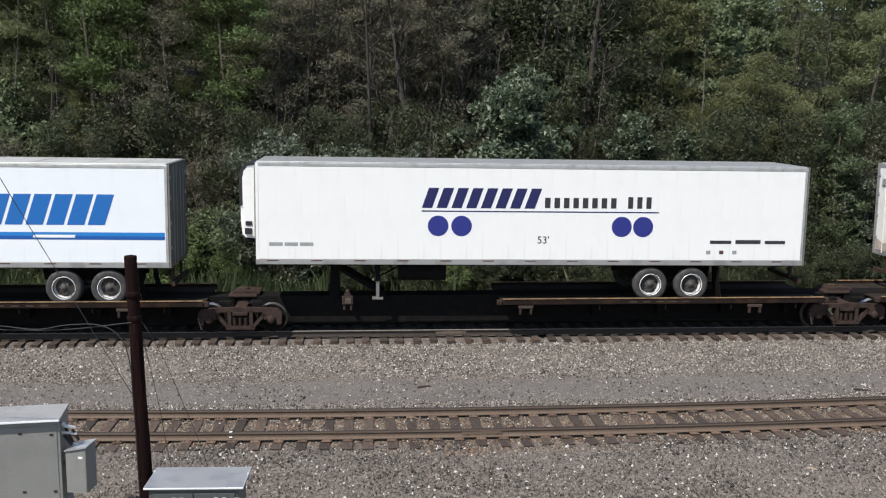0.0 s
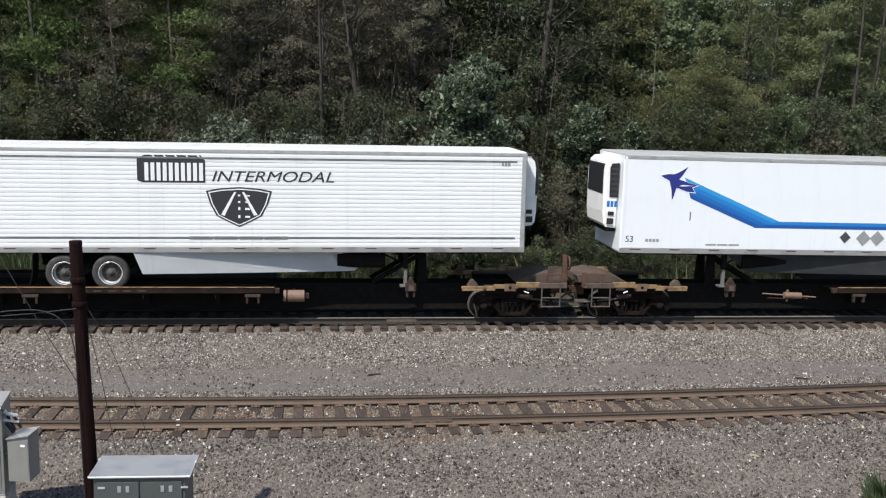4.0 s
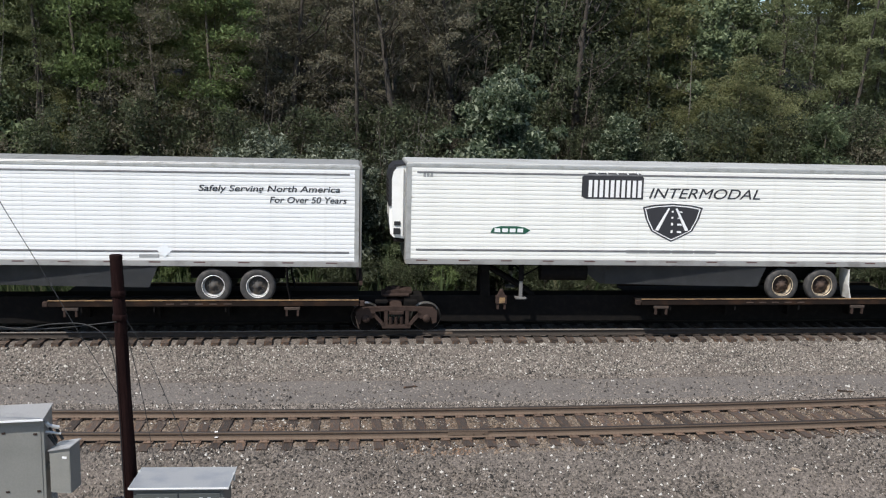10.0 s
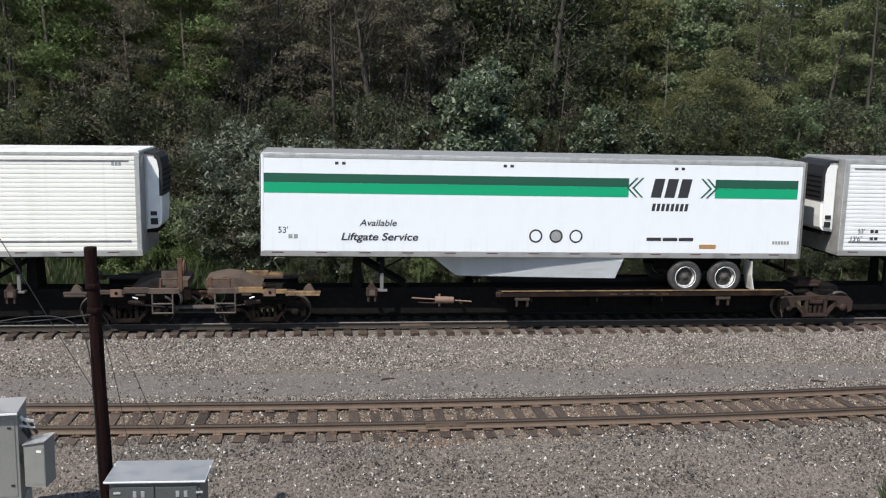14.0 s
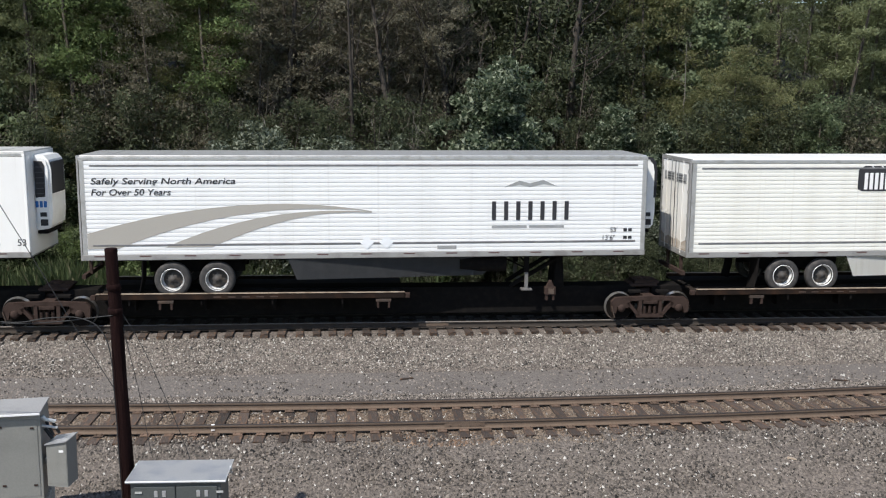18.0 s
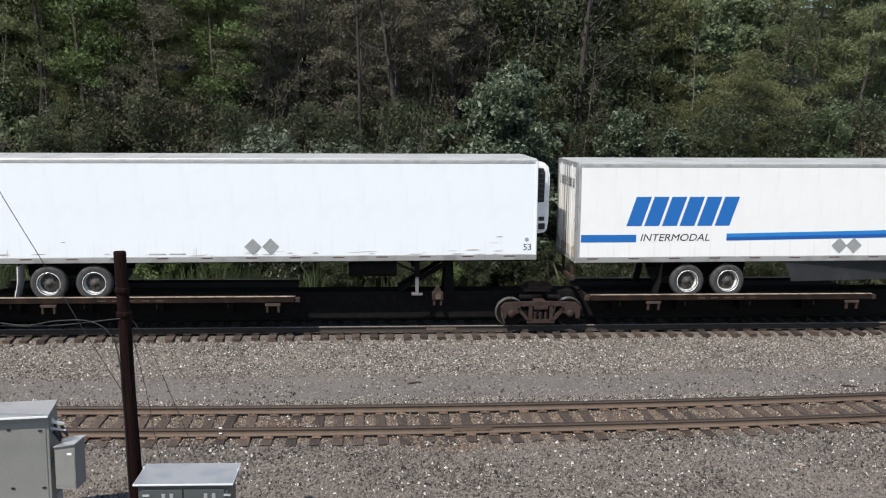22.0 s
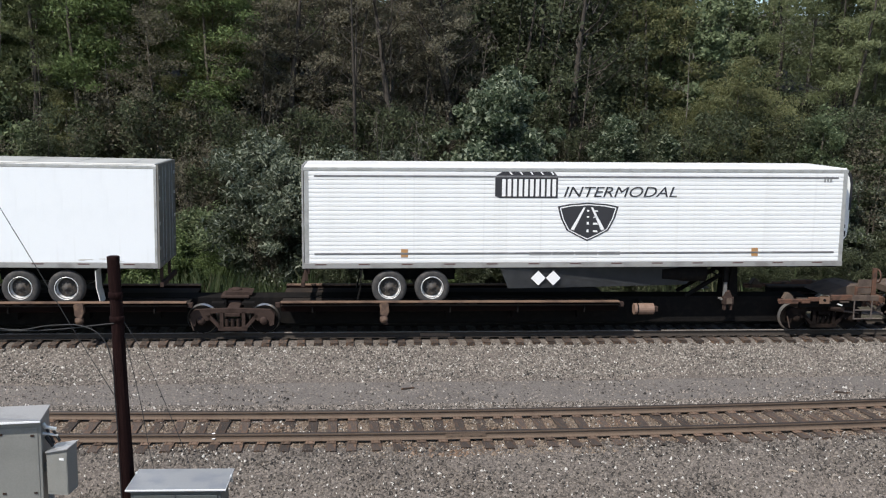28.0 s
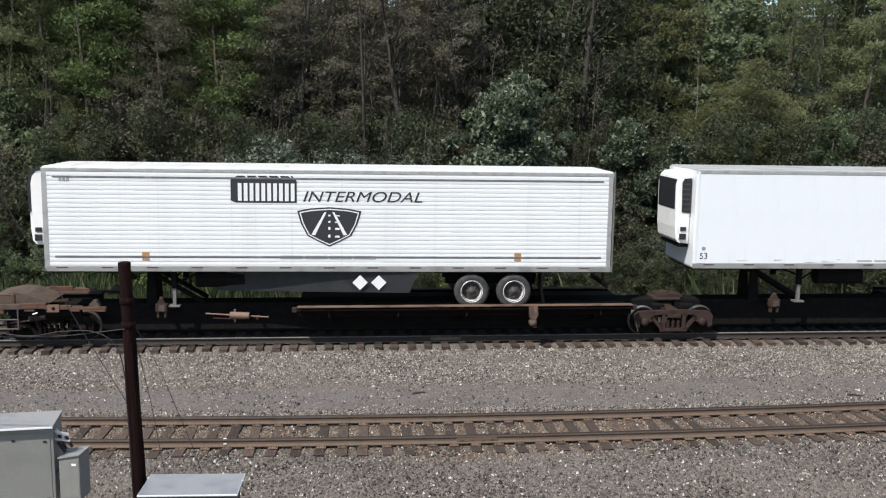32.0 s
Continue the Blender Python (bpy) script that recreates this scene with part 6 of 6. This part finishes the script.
def build_forest():
    rng = random.Random(21)
    kinds = {
        # tall trees with high crowns, that shade what grows under them
        "pine": [make_tree("tree", "tall grey-green pine with a high soft crown", 16.0, 3.0, 0.42, True, 0.17, "leaf_pine", "bark", s, per=150, limbs=40, girth=0.17, fuzz=0.92, slim=0.30, squash=0.42, sunward=0.8, lift=(-0.08, 0.28)) for s in (1, 2)],
        "fresh_pine": [make_tree("tree", "tall fresh green tree with a high layered crown", 15.5, 2.9, 0.46, True, 0.18, "leaf_bright", "bark", s, per=150, limbs=38, girth=0.15, fuzz=0.85, slim=0.36, squash=0.45, sunward=0.9, lift=(0.0, 0.35)) for s in (4, 5)],
        "tuft": [make_tree("tree", "tall tree with loose olive tufts of leaves", 14.0, 2.8, 0.40, True, 0.16, "leaf_olive", "dark_bark", s, per=110, limbs=26, girth=0.16, fuzz=0.66, slim=0.34, squash=0.5, sunward=0.8, lift=(0.05, 0.4), twigs=1) for s in (3, 30)],
        "brown": [make_tree("tree", "half-bare tree with withered brown leaves", 13.5, 2.4, 0.30, True, 0.13, "leaf_brown", "bark" if s == 8 else "dark_bark", s, per=105, limbs=32, girth=0.13, fuzz=0.66, slim=0.42, squash=0.5, sunward=0.5, twigs=1) for s in (8, 9, 10)],
        "back": [make_tree("tree", "tall leafy green tree farther up the bank", 15.0, 3.0, 0.15, True, 0.34, "leaf_green", "bark", s, per=48, limbs=36, fuzz=0.95, slim=0.45, sunward=0.4) for s in (31, 32)],
        # crowns that reach down
        "olive": [make_tree("tree", "soft olive spreading tree on the bank", 9.0, 2.6, 0.06, True, 0.13, "leaf_olive", "bark", s, per=185, limbs=46, fuzz=0.68, slim=0.32, squash=0.55, sunward=0.7, lift=(0.1, 0.5)) for s in (6, 7)],
        "pale": [make_tree("tree", "pale yellow-green broadleaf tree on the bank", 11.0, 1.9, 0.06, True, 0.20, "leaf_pale", "bark", s, per=80, limbs=40, fuzz=0.60, slim=0.55, sunward=0.9) for s in (24, 25)],
        "silver": [make_tree("shrub_tree", "dense blue-green bushy tree with glints in its leaf colour", 8.2, 2.05, 0.02, True, 0.185, "leaf_silver", "bark", s, per=130, limbs=96, stems=3, girth=0.10, fuzz=0.46, slim=0.6, sunward=0.35) for s in (13, 14)],
        # bare ones
        "stick": [make_tree("bare_tree", "slim straight grey trunk with short twigs", 12.0, 0.9, 0.30, False, 0.2, "leaf_brown", "pale_bark" if s == 26 else "bark", s, limbs=22, girth=0.085, twigs=2) for s in (26, 27)],
        "dark_stick": [make_tree("bare_tree", "dark straight trunk with broken branch stubs", 14.0, 0.8, 0.25, False, 0.2, "leaf_brown", "dark_bark", s, limbs=20, girth=0.15, twigs=1) for s in (33, 34)],
        "snag": [make_tree("bare_tree", "stout dark trunk with forked bare branches", 12.5, 2.4, 0.40, False, 0.2, "leaf_brown", "dark_bark", 28, limbs=26, girth=0.26, twigs=4)],
        "bare": [make_tree("bare_tree", "thin bare brown tree with forked branches", 11.0, 1.8, 0.25, False, 0.2, "leaf_brown", "bark", s, limbs=30, girth=0.085, twigs=3) for s in (11, 12)],
        "bleached": [make_tree("bare_tree", "small bleached sapling with bare forked twigs", 6.2, 0.9, 0.30, False, 0.2, "leaf_brown", "pale_bark", s, limbs=14, girth=0.07, stems=2, twigs=2) for s in (37, 38)],
        # low growth
        "sumac": [make_tree("shrub", "grey-green shrub with narrow pale leaves", 4.6, 1.7, 0.04, True, 0.19, "leaf_willow", "bark", s, per=76, limbs=34, stems=5, girth=0.06, fuzz=0.48, slim=0.36, sunward=0.6, category="shrub", group="shrubs on the bank") for s in (15, 16)],
        "bush": [make_tree("shrub", "loose green shrub on the bank", 3.4, 1.6, 0.04, True, 0.15, "leaf_pale", "bark", s, per=64, limbs=28, stems=4, girth=0.05, fuzz=0.5, category="shrub", group="shrubs on the bank") for s in (17, 18)],
        "green_bush": [make_tree("shrub", "sunlit fresh green shrub by the line", 3.4, 1.5, 0.03, True, 0.14, "leaf_bright", "bark", 39, per=84, limbs=30, stems=4, girth=0.05, fuzz=0.46, sunward=0.6, category="shrub", group="shrubs on the bank")],
        "low": [make_tree("shrub", "tangled undergrowth at the foot of the bank, shade in its leaf colour", 3.2, 1.4, 0.02, True, 0.13, "leaf_shaded", "bark", s, per=74, limbs=26, stems=5, girth=0.04, fuzz=0.5, slim=0.4, category="shrub", group="shrubs on the bank") for s in (22, 23)],
        "thicket": [make_tree("shrub", "brown tangled thicket of saplings", 6.0, 1.6, 0.05, True, 0.11, "leaf_brown", "bark", s, per=60, limbs=36, stems=6, girth=0.08, fuzz=0.52, slim=0.42, twigs=3, category="shrub", group="shrubs on the bank") for s in (19, 20)],
        # fills the hollows: canopy shade is put into the leaf colour
        "gloom": [make_tree("shrub", "green understorey under the trees, shade in its leaf colour", 6.5, 1.9, 0.05, True, 0.15, "leaf_shaded", "dark_bark", s, per=70, limbs=34, stems=4, girth=0.09, fuzz=0.6, slim=0.45, twigs=2, category="shrub", group="shrubs on the bank") for s in (35, 36)],
    }
    used, count = set(), {}

    def put(kind, x, y, k=1.0):
        count[kind] = count.get(kind, -1) + 1
        src = kinds[kind][count[kind] % len(kinds[kind])]
        v = y * ALONG.x - x * ALONG.y
        m = pose(x, y, float(ground_z(v)) - 0.05, 0, 0, rng.uniform(0, 360))
        if id(src) in used:
            o = copy_thing(src, m)
        else:
            used.add(id(src))
            o = src
            o.matrix_basis = m
        o.scale = (k, k, k * rng.uniform(0.94, 1.06))
        return o

    def row(kind, *places):
        for p in places:
            put(kind, *p)

    # single plants that stand out
    row("silver", (2.8, 35.9, 1.02), (7.7, 38.4, 0.80), (9.3, 38.8, 0.55))
    row("olive", (12.4, 40.4, 0.97), (11.3, 41.6, 0.80), (13.8, 41.6, 0.84))
    row("pale", (15.1, 38.0, 0.66), (16.1, 37.8, 0.46), (18.4, 40.0, 0.62), (12.6, 45.0, 0.98), (14.6, 46.5, 0.98), (10.6, 47.0, 1.02))
    row("sumac", (-7.2, 35.0, 1.12), (-5.4, 35.2, 1.10), (-3.8, 35.6, 1.05), (-6.3, 36.2, 1.15), (1.0, 35.0, 0.5), (8.0, 35.8, 0.55))
    row("bush", (-9.2, 34.8, 0.95), (4.9, 35.2, 0.5), (12.2, 36.0, 0.5), (-17.6, 37.4, 1.75), (-19.4, 38.2, 1.8), (-16.6, 37.8, 1.35))
    row("green_bush", (-10.4, 34.3, 0.85), (-11.5, 34.6, 0.78), (-9.4, 34.0, 0.55), (-12.8, 34.4, 0.6), (-8.2, 34.0, 0.5), (0.2, 34.4, 0.42))
    # the high canopy, and the trunks that carry it
    row("pine", (-20.6, 40.2, 0.95), (-18.3, 39.4, 0.92), (-16.4, 40.2, 1.0), (-10.6, 41.2, 0.98), (-22.6, 43.0, 1.05), (-15.2, 43.5, 1.05), (-9.6, 44.4, 1.0))
    row("fresh_pine", (-14.2, 38.4, 0.96), (-12.3, 40.2, 1.02), (-9.0, 38.6, 0.94), (-11.6, 43.8, 1.05), (-19.2, 42.2, 1.0))
    row("tuft", (9.2, 42.8, 0.95), (11.2, 45.2, 1.0))
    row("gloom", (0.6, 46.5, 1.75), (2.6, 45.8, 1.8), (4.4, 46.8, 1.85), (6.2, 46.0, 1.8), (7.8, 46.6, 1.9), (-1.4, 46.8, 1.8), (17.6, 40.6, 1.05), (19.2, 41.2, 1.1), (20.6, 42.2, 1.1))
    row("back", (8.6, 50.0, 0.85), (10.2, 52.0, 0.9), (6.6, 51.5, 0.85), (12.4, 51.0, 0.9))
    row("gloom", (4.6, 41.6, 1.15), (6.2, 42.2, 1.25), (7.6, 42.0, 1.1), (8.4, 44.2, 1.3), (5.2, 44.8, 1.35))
    row("pine", (16.8, 45.5, 0.95), (19.3, 44.5, 1.0), (21.8, 46.5, 1.0), (18.2, 48.0, 1.05), (23.6, 44.6, 0.95), (20.4, 49.5, 1.0))
    row("tuft", (-12.7, 39.0, 0.82), (-9.9, 39.4, 0.80))
    row("brown", (-11.2, 39.4, 0.80), (-7.6, 39.6, 0.84), (-4.6, 40.0, 0.92), (-2.9, 40.8, 0.90), (-1.2, 40.0, 0.86), (0.5, 41.2, 0.95), (-5.8, 42.4, 0.95), (-3.6, 43.2, 1.0), (-1.9, 42.6, 1.0))
    row("snag", (-1.3, 39.0, 0.98), (0.8, 41.6, 1.08), (5.4, 42.6, 1.05), (-6.8, 40.6, 1.0))
    row("dark_stick", (-6.0, 41.2, 1.0), (-5.2, 43.6, 1.05), (-7.6, 42.4, 1.0), (-3.2, 44.6, 1.0), (1.4, 45.4, 1.0), (4.1, 45.0, 1.0), (4.8, 46.8, 1.05), (2.8, 44.0, 1.0), (6.7, 45.8, 1.0), (17.6, 43.5, 1.0), (19.9, 42.8, 0.95), (21.2, 44.0, 1.0), (16.2, 47.0, 1.0), (-12.9, 42.2, 1.0), (-10.0, 42.6, 1.0))
    row("stick", (-18.0, 38.4, 0.98), (-16.5, 38.2, 0.75), (-13.4, 38.6, 0.7), (-9.4, 38.8, 0.62), (-3.2, 38.6, 0.6), (-0.2, 41.0, 0.9), (-11.4, 38.9, 0.66), (-7.2, 39.0, 0.72), (10.1, 41.0, 0.8), (2.0, 46.0, 1.0))
    row("bare", (-15.9, 38.6, 0.95), (-2.4, 41.0, 1.1), (1.2, 40.6, 0.9), (3.9, 43.0, 1.1), (-3.7, 39.4, 0.72), (5.4, 40.0, 0.8))
    row("bare", (-8.7, 37.6, 0.62), (-7.5, 37.9, 0.66), (-6.1, 37.5, 0.58), (-5.1, 37.8, 0.64), (-4.2, 37.4, 0.60), (-2.3, 37.7, 0.62), (-0.9, 37.6, 0.60), (-10.0, 37.6, 0.6))
    row("dark_stick", (-3.2, 39.0, 0.92), (-3.5, 39.4, 0.85))
    row("bleached", (-6.6, 37.4, 1.05), (-5.9, 37.6, 0.98), (-1.5, 37.2, 1.08), (-2.6, 37.6, 0.95), (-8.1, 38.0, 0.95), (-4.6, 37.8, 0.9), (-1.1, 36.8, 1.0), (-7.3, 37.0, 1.0))
    row("olive", (-14.6, 38.8, 0.74), (-15.8, 39.4, 0.66), (-13.0, 38.6, 0.66), (-11.0, 39.0, 0.60))
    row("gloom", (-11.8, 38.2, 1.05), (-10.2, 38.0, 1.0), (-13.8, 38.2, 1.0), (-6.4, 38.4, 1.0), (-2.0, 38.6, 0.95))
    row("thicket", (-12.8, 38.8, 1.25), (-9.0, 38.6, 1.2))
    row("pale", (-17.6, 38.6, 0.6), (-19.0, 39.0, 0.62))

    # belts, front to back
    rng.seed(77)

    def belt(y0, y1, step, choose, k0, k1, x0=-24, x1=27):
        x = x0
        while x < x1:
            px, py, pk = x + rng.uniform(-0.4, 0.4) * step, rng.uniform(y0, y1) + x * 0.096, rng.uniform(k0, k1)
            kind = choose(x)
            if not (y0 > 35 and y1 < 43 and abs(px - 2.8) < 2.3):      # room for the large bush
                put(kind, px, py, pk)
            x += step * rng.uniform(0.75, 1.25)

    def zone(x, left, middle, right):
        return rng.choice(left if x < -7.5 else middle if x < 3.0 else right)
    belt(34.0, 34.9, 0.95, lambda x: "low", 0.45, 0.62, -4.6, 26)
    belt(35.6, 36.6, 1.4, lambda x: zone(x, ["bush"], ["bush", "gloom", "thicket", "low"], ["low", "thicket", "sumac", "low"]), 0.5, 0.85)
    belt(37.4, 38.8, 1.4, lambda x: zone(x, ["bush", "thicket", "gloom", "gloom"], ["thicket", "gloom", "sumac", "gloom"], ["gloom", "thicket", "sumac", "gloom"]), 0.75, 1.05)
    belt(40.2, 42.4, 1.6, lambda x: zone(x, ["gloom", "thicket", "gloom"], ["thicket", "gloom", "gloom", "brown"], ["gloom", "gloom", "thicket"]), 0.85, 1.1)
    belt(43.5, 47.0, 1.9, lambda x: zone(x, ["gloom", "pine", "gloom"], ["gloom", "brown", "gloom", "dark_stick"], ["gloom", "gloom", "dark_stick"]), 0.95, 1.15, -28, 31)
    belt(49.0, 53.0, 2.3, lambda x: zone(x, ["back", "pine"], ["back", "brown", "dark_stick"], ["back", "pine", "dark_stick"]), 0.80, 1.0, -32, 36)
    belt(56.0, 62.0, 2.5, lambda x: "back", 0.85, 1.1, -38, 42)


def build_weeds():
    """Tall weeds along the foot of the bank: bent blades, thicker in patches."""
    rng = np.random.default_rng(8)
    n = 34000
    a = rng.uniform(-20, 24, n)
    v = 32.4 + rng.random(n) * 3.6
    thick = np.where(a < -1.2, 0.75, 0.03) + np.where(a < -1.2, 0.3, 0.05) * np.sin(a * 0.9) * np.sin(a * 0.31 + 1)
    keep = rng.random(n) < thick
    a, v = a[keep], v[keep]
    n = len(a)
    h = rng.uniform(0.4, 1.5, n) * (0.7 + 0.4 * np.sin(a * 0.7 + 2) ** 2)
    w = rng.uniform(0.015, 0.05, n)
    turn = rng.uniform(0, 2 * math.pi, n)
    lean = rng.uniform(0.05, 0.45, n) * h
    z = ground_z(v) - 0.03
    X = a * ALONG.x + v * ACROSS.x
    Y = a * ALONG.y + v * ACROSS.y
    c, s = np.cos(turn), np.sin(turn)
    p = np.stack([np.stack([X - w * s, Y + w * c, z], 1), np.stack([X + w * s, Y - w * c, z], 1),
                  np.stack([X + w * s * 0.8 + lean * c * 0.4, Y - w * c * 0.8 + lean * s * 0.4, z + h * 0.6], 1),
                  np.stack([X + lean * c, Y + lean * s, z + h], 1)], 1).reshape(-1, 3)
    tagged(raw("weeds", p, np.arange(4 * n).reshape(n, 4), "grass"), "tall green and straw-coloured weeds", "weeds", kind="stuff")


def build_litter():
    """A clump of grass in the near ballast, and a few slivers of wood on the stones."""
    rng = np.random.default_rng(4)
    n = 420
    r, turn = np.abs(rng.normal(0, 0.16, n)), rng.uniform(0, 2 * math.pi, n)
    a, v = r * np.cos(turn), r * np.sin(turn)
    h, w = rng.uniform(0.2, 0.62, n), rng.uniform(0.004, 0.011, n)
    out = rng.uniform(0.1, 0.5, n) * h
    c, d = np.cos(turn), np.sin(turn)
    p = np.stack([np.stack([a - w * d, v + w * c, 0 * h], 1), np.stack([a + w * d, v - w * c, 0 * h], 1),
                  np.stack([a + w * d * 0.7 + out * c * 0.4, v - w * c * 0.7 + out * d * 0.4, h * 0.6], 1),
                  np.stack([a + out * c, v + out * d, h], 1)], 1).reshape(-1, 3)
    for q, k in (((11.5, 17.0), 1.0), ((11.15, 16.7), 0.7)):
        g = tagged(raw("grass_clump", p * k, np.arange(4 * n).reshape(n, 4), "grass"), "clump of tall green grass in the ballast", "grass")
        g.matrix_basis = track_pose(q[0], q[1], float(ground_z(q[1])) - 0.02)
    for q, turn, ln, m, text in (((9.4, 18.4), -0.5, 0.22, "worn_edge", "pale weathered sliver of wood on the ballast"), ((12.5, 19.3), 1.2, 0.20, "worn_edge", "pale weathered sliver of wood on the ballast"),
                                 ((13.3, 23.5), -0.3, 0.46, "tie", "dark splinter of a tie on the path"), ((1.6, 24.6), 0.35, 0.42, "tie", "dark splinter of a tie on the path")):
        bm = prism([(-ln / 2, 0), (ln / 2, 0.004), (ln / 2 - 0.05, 0.035), (-ln / 2 + 0.03, 0.045)], -0.025, 0.02)
        o = part("wood_sliver", bm, m)
        tagged(o, text, "wood")
        o.matrix_basis = track_pose(q[0], q[1] + float(bend_at(*q)), float(ground_z(q[1])) + 0.012, turn)


build_forest()
build_weeds()
build_litter()


# ---- what moves ----
def rolled(t):
    return float(np.interp(t, [r[0] for r in ROLLED], [r[1] for r in ROLLED]))


def motions():
    """The train rolls along its track at a steady pace, and its wheel sets turn."""
    for ob, u, z, tilt in MOVERS:
        turn = Matrix.Rotation(SKEW, 4, "Z") @ Matrix.Rotation(radians(tilt), 4, "Y")
        walk(ob, [(t, Matrix.Translation(plan(u + 2.63 + s, FAR_V, z)) @ turn) for t, s in ROLLED])
    steps = [2 * i / FPS for i in range(481)]
    for w in SPINNERS:
        at = Matrix.Translation(w.location)
        walk(w, [(t, at @ Matrix.Rotation(rolled(t) / WHEEL_R, 4, "Y")) for t in steps])


motions()
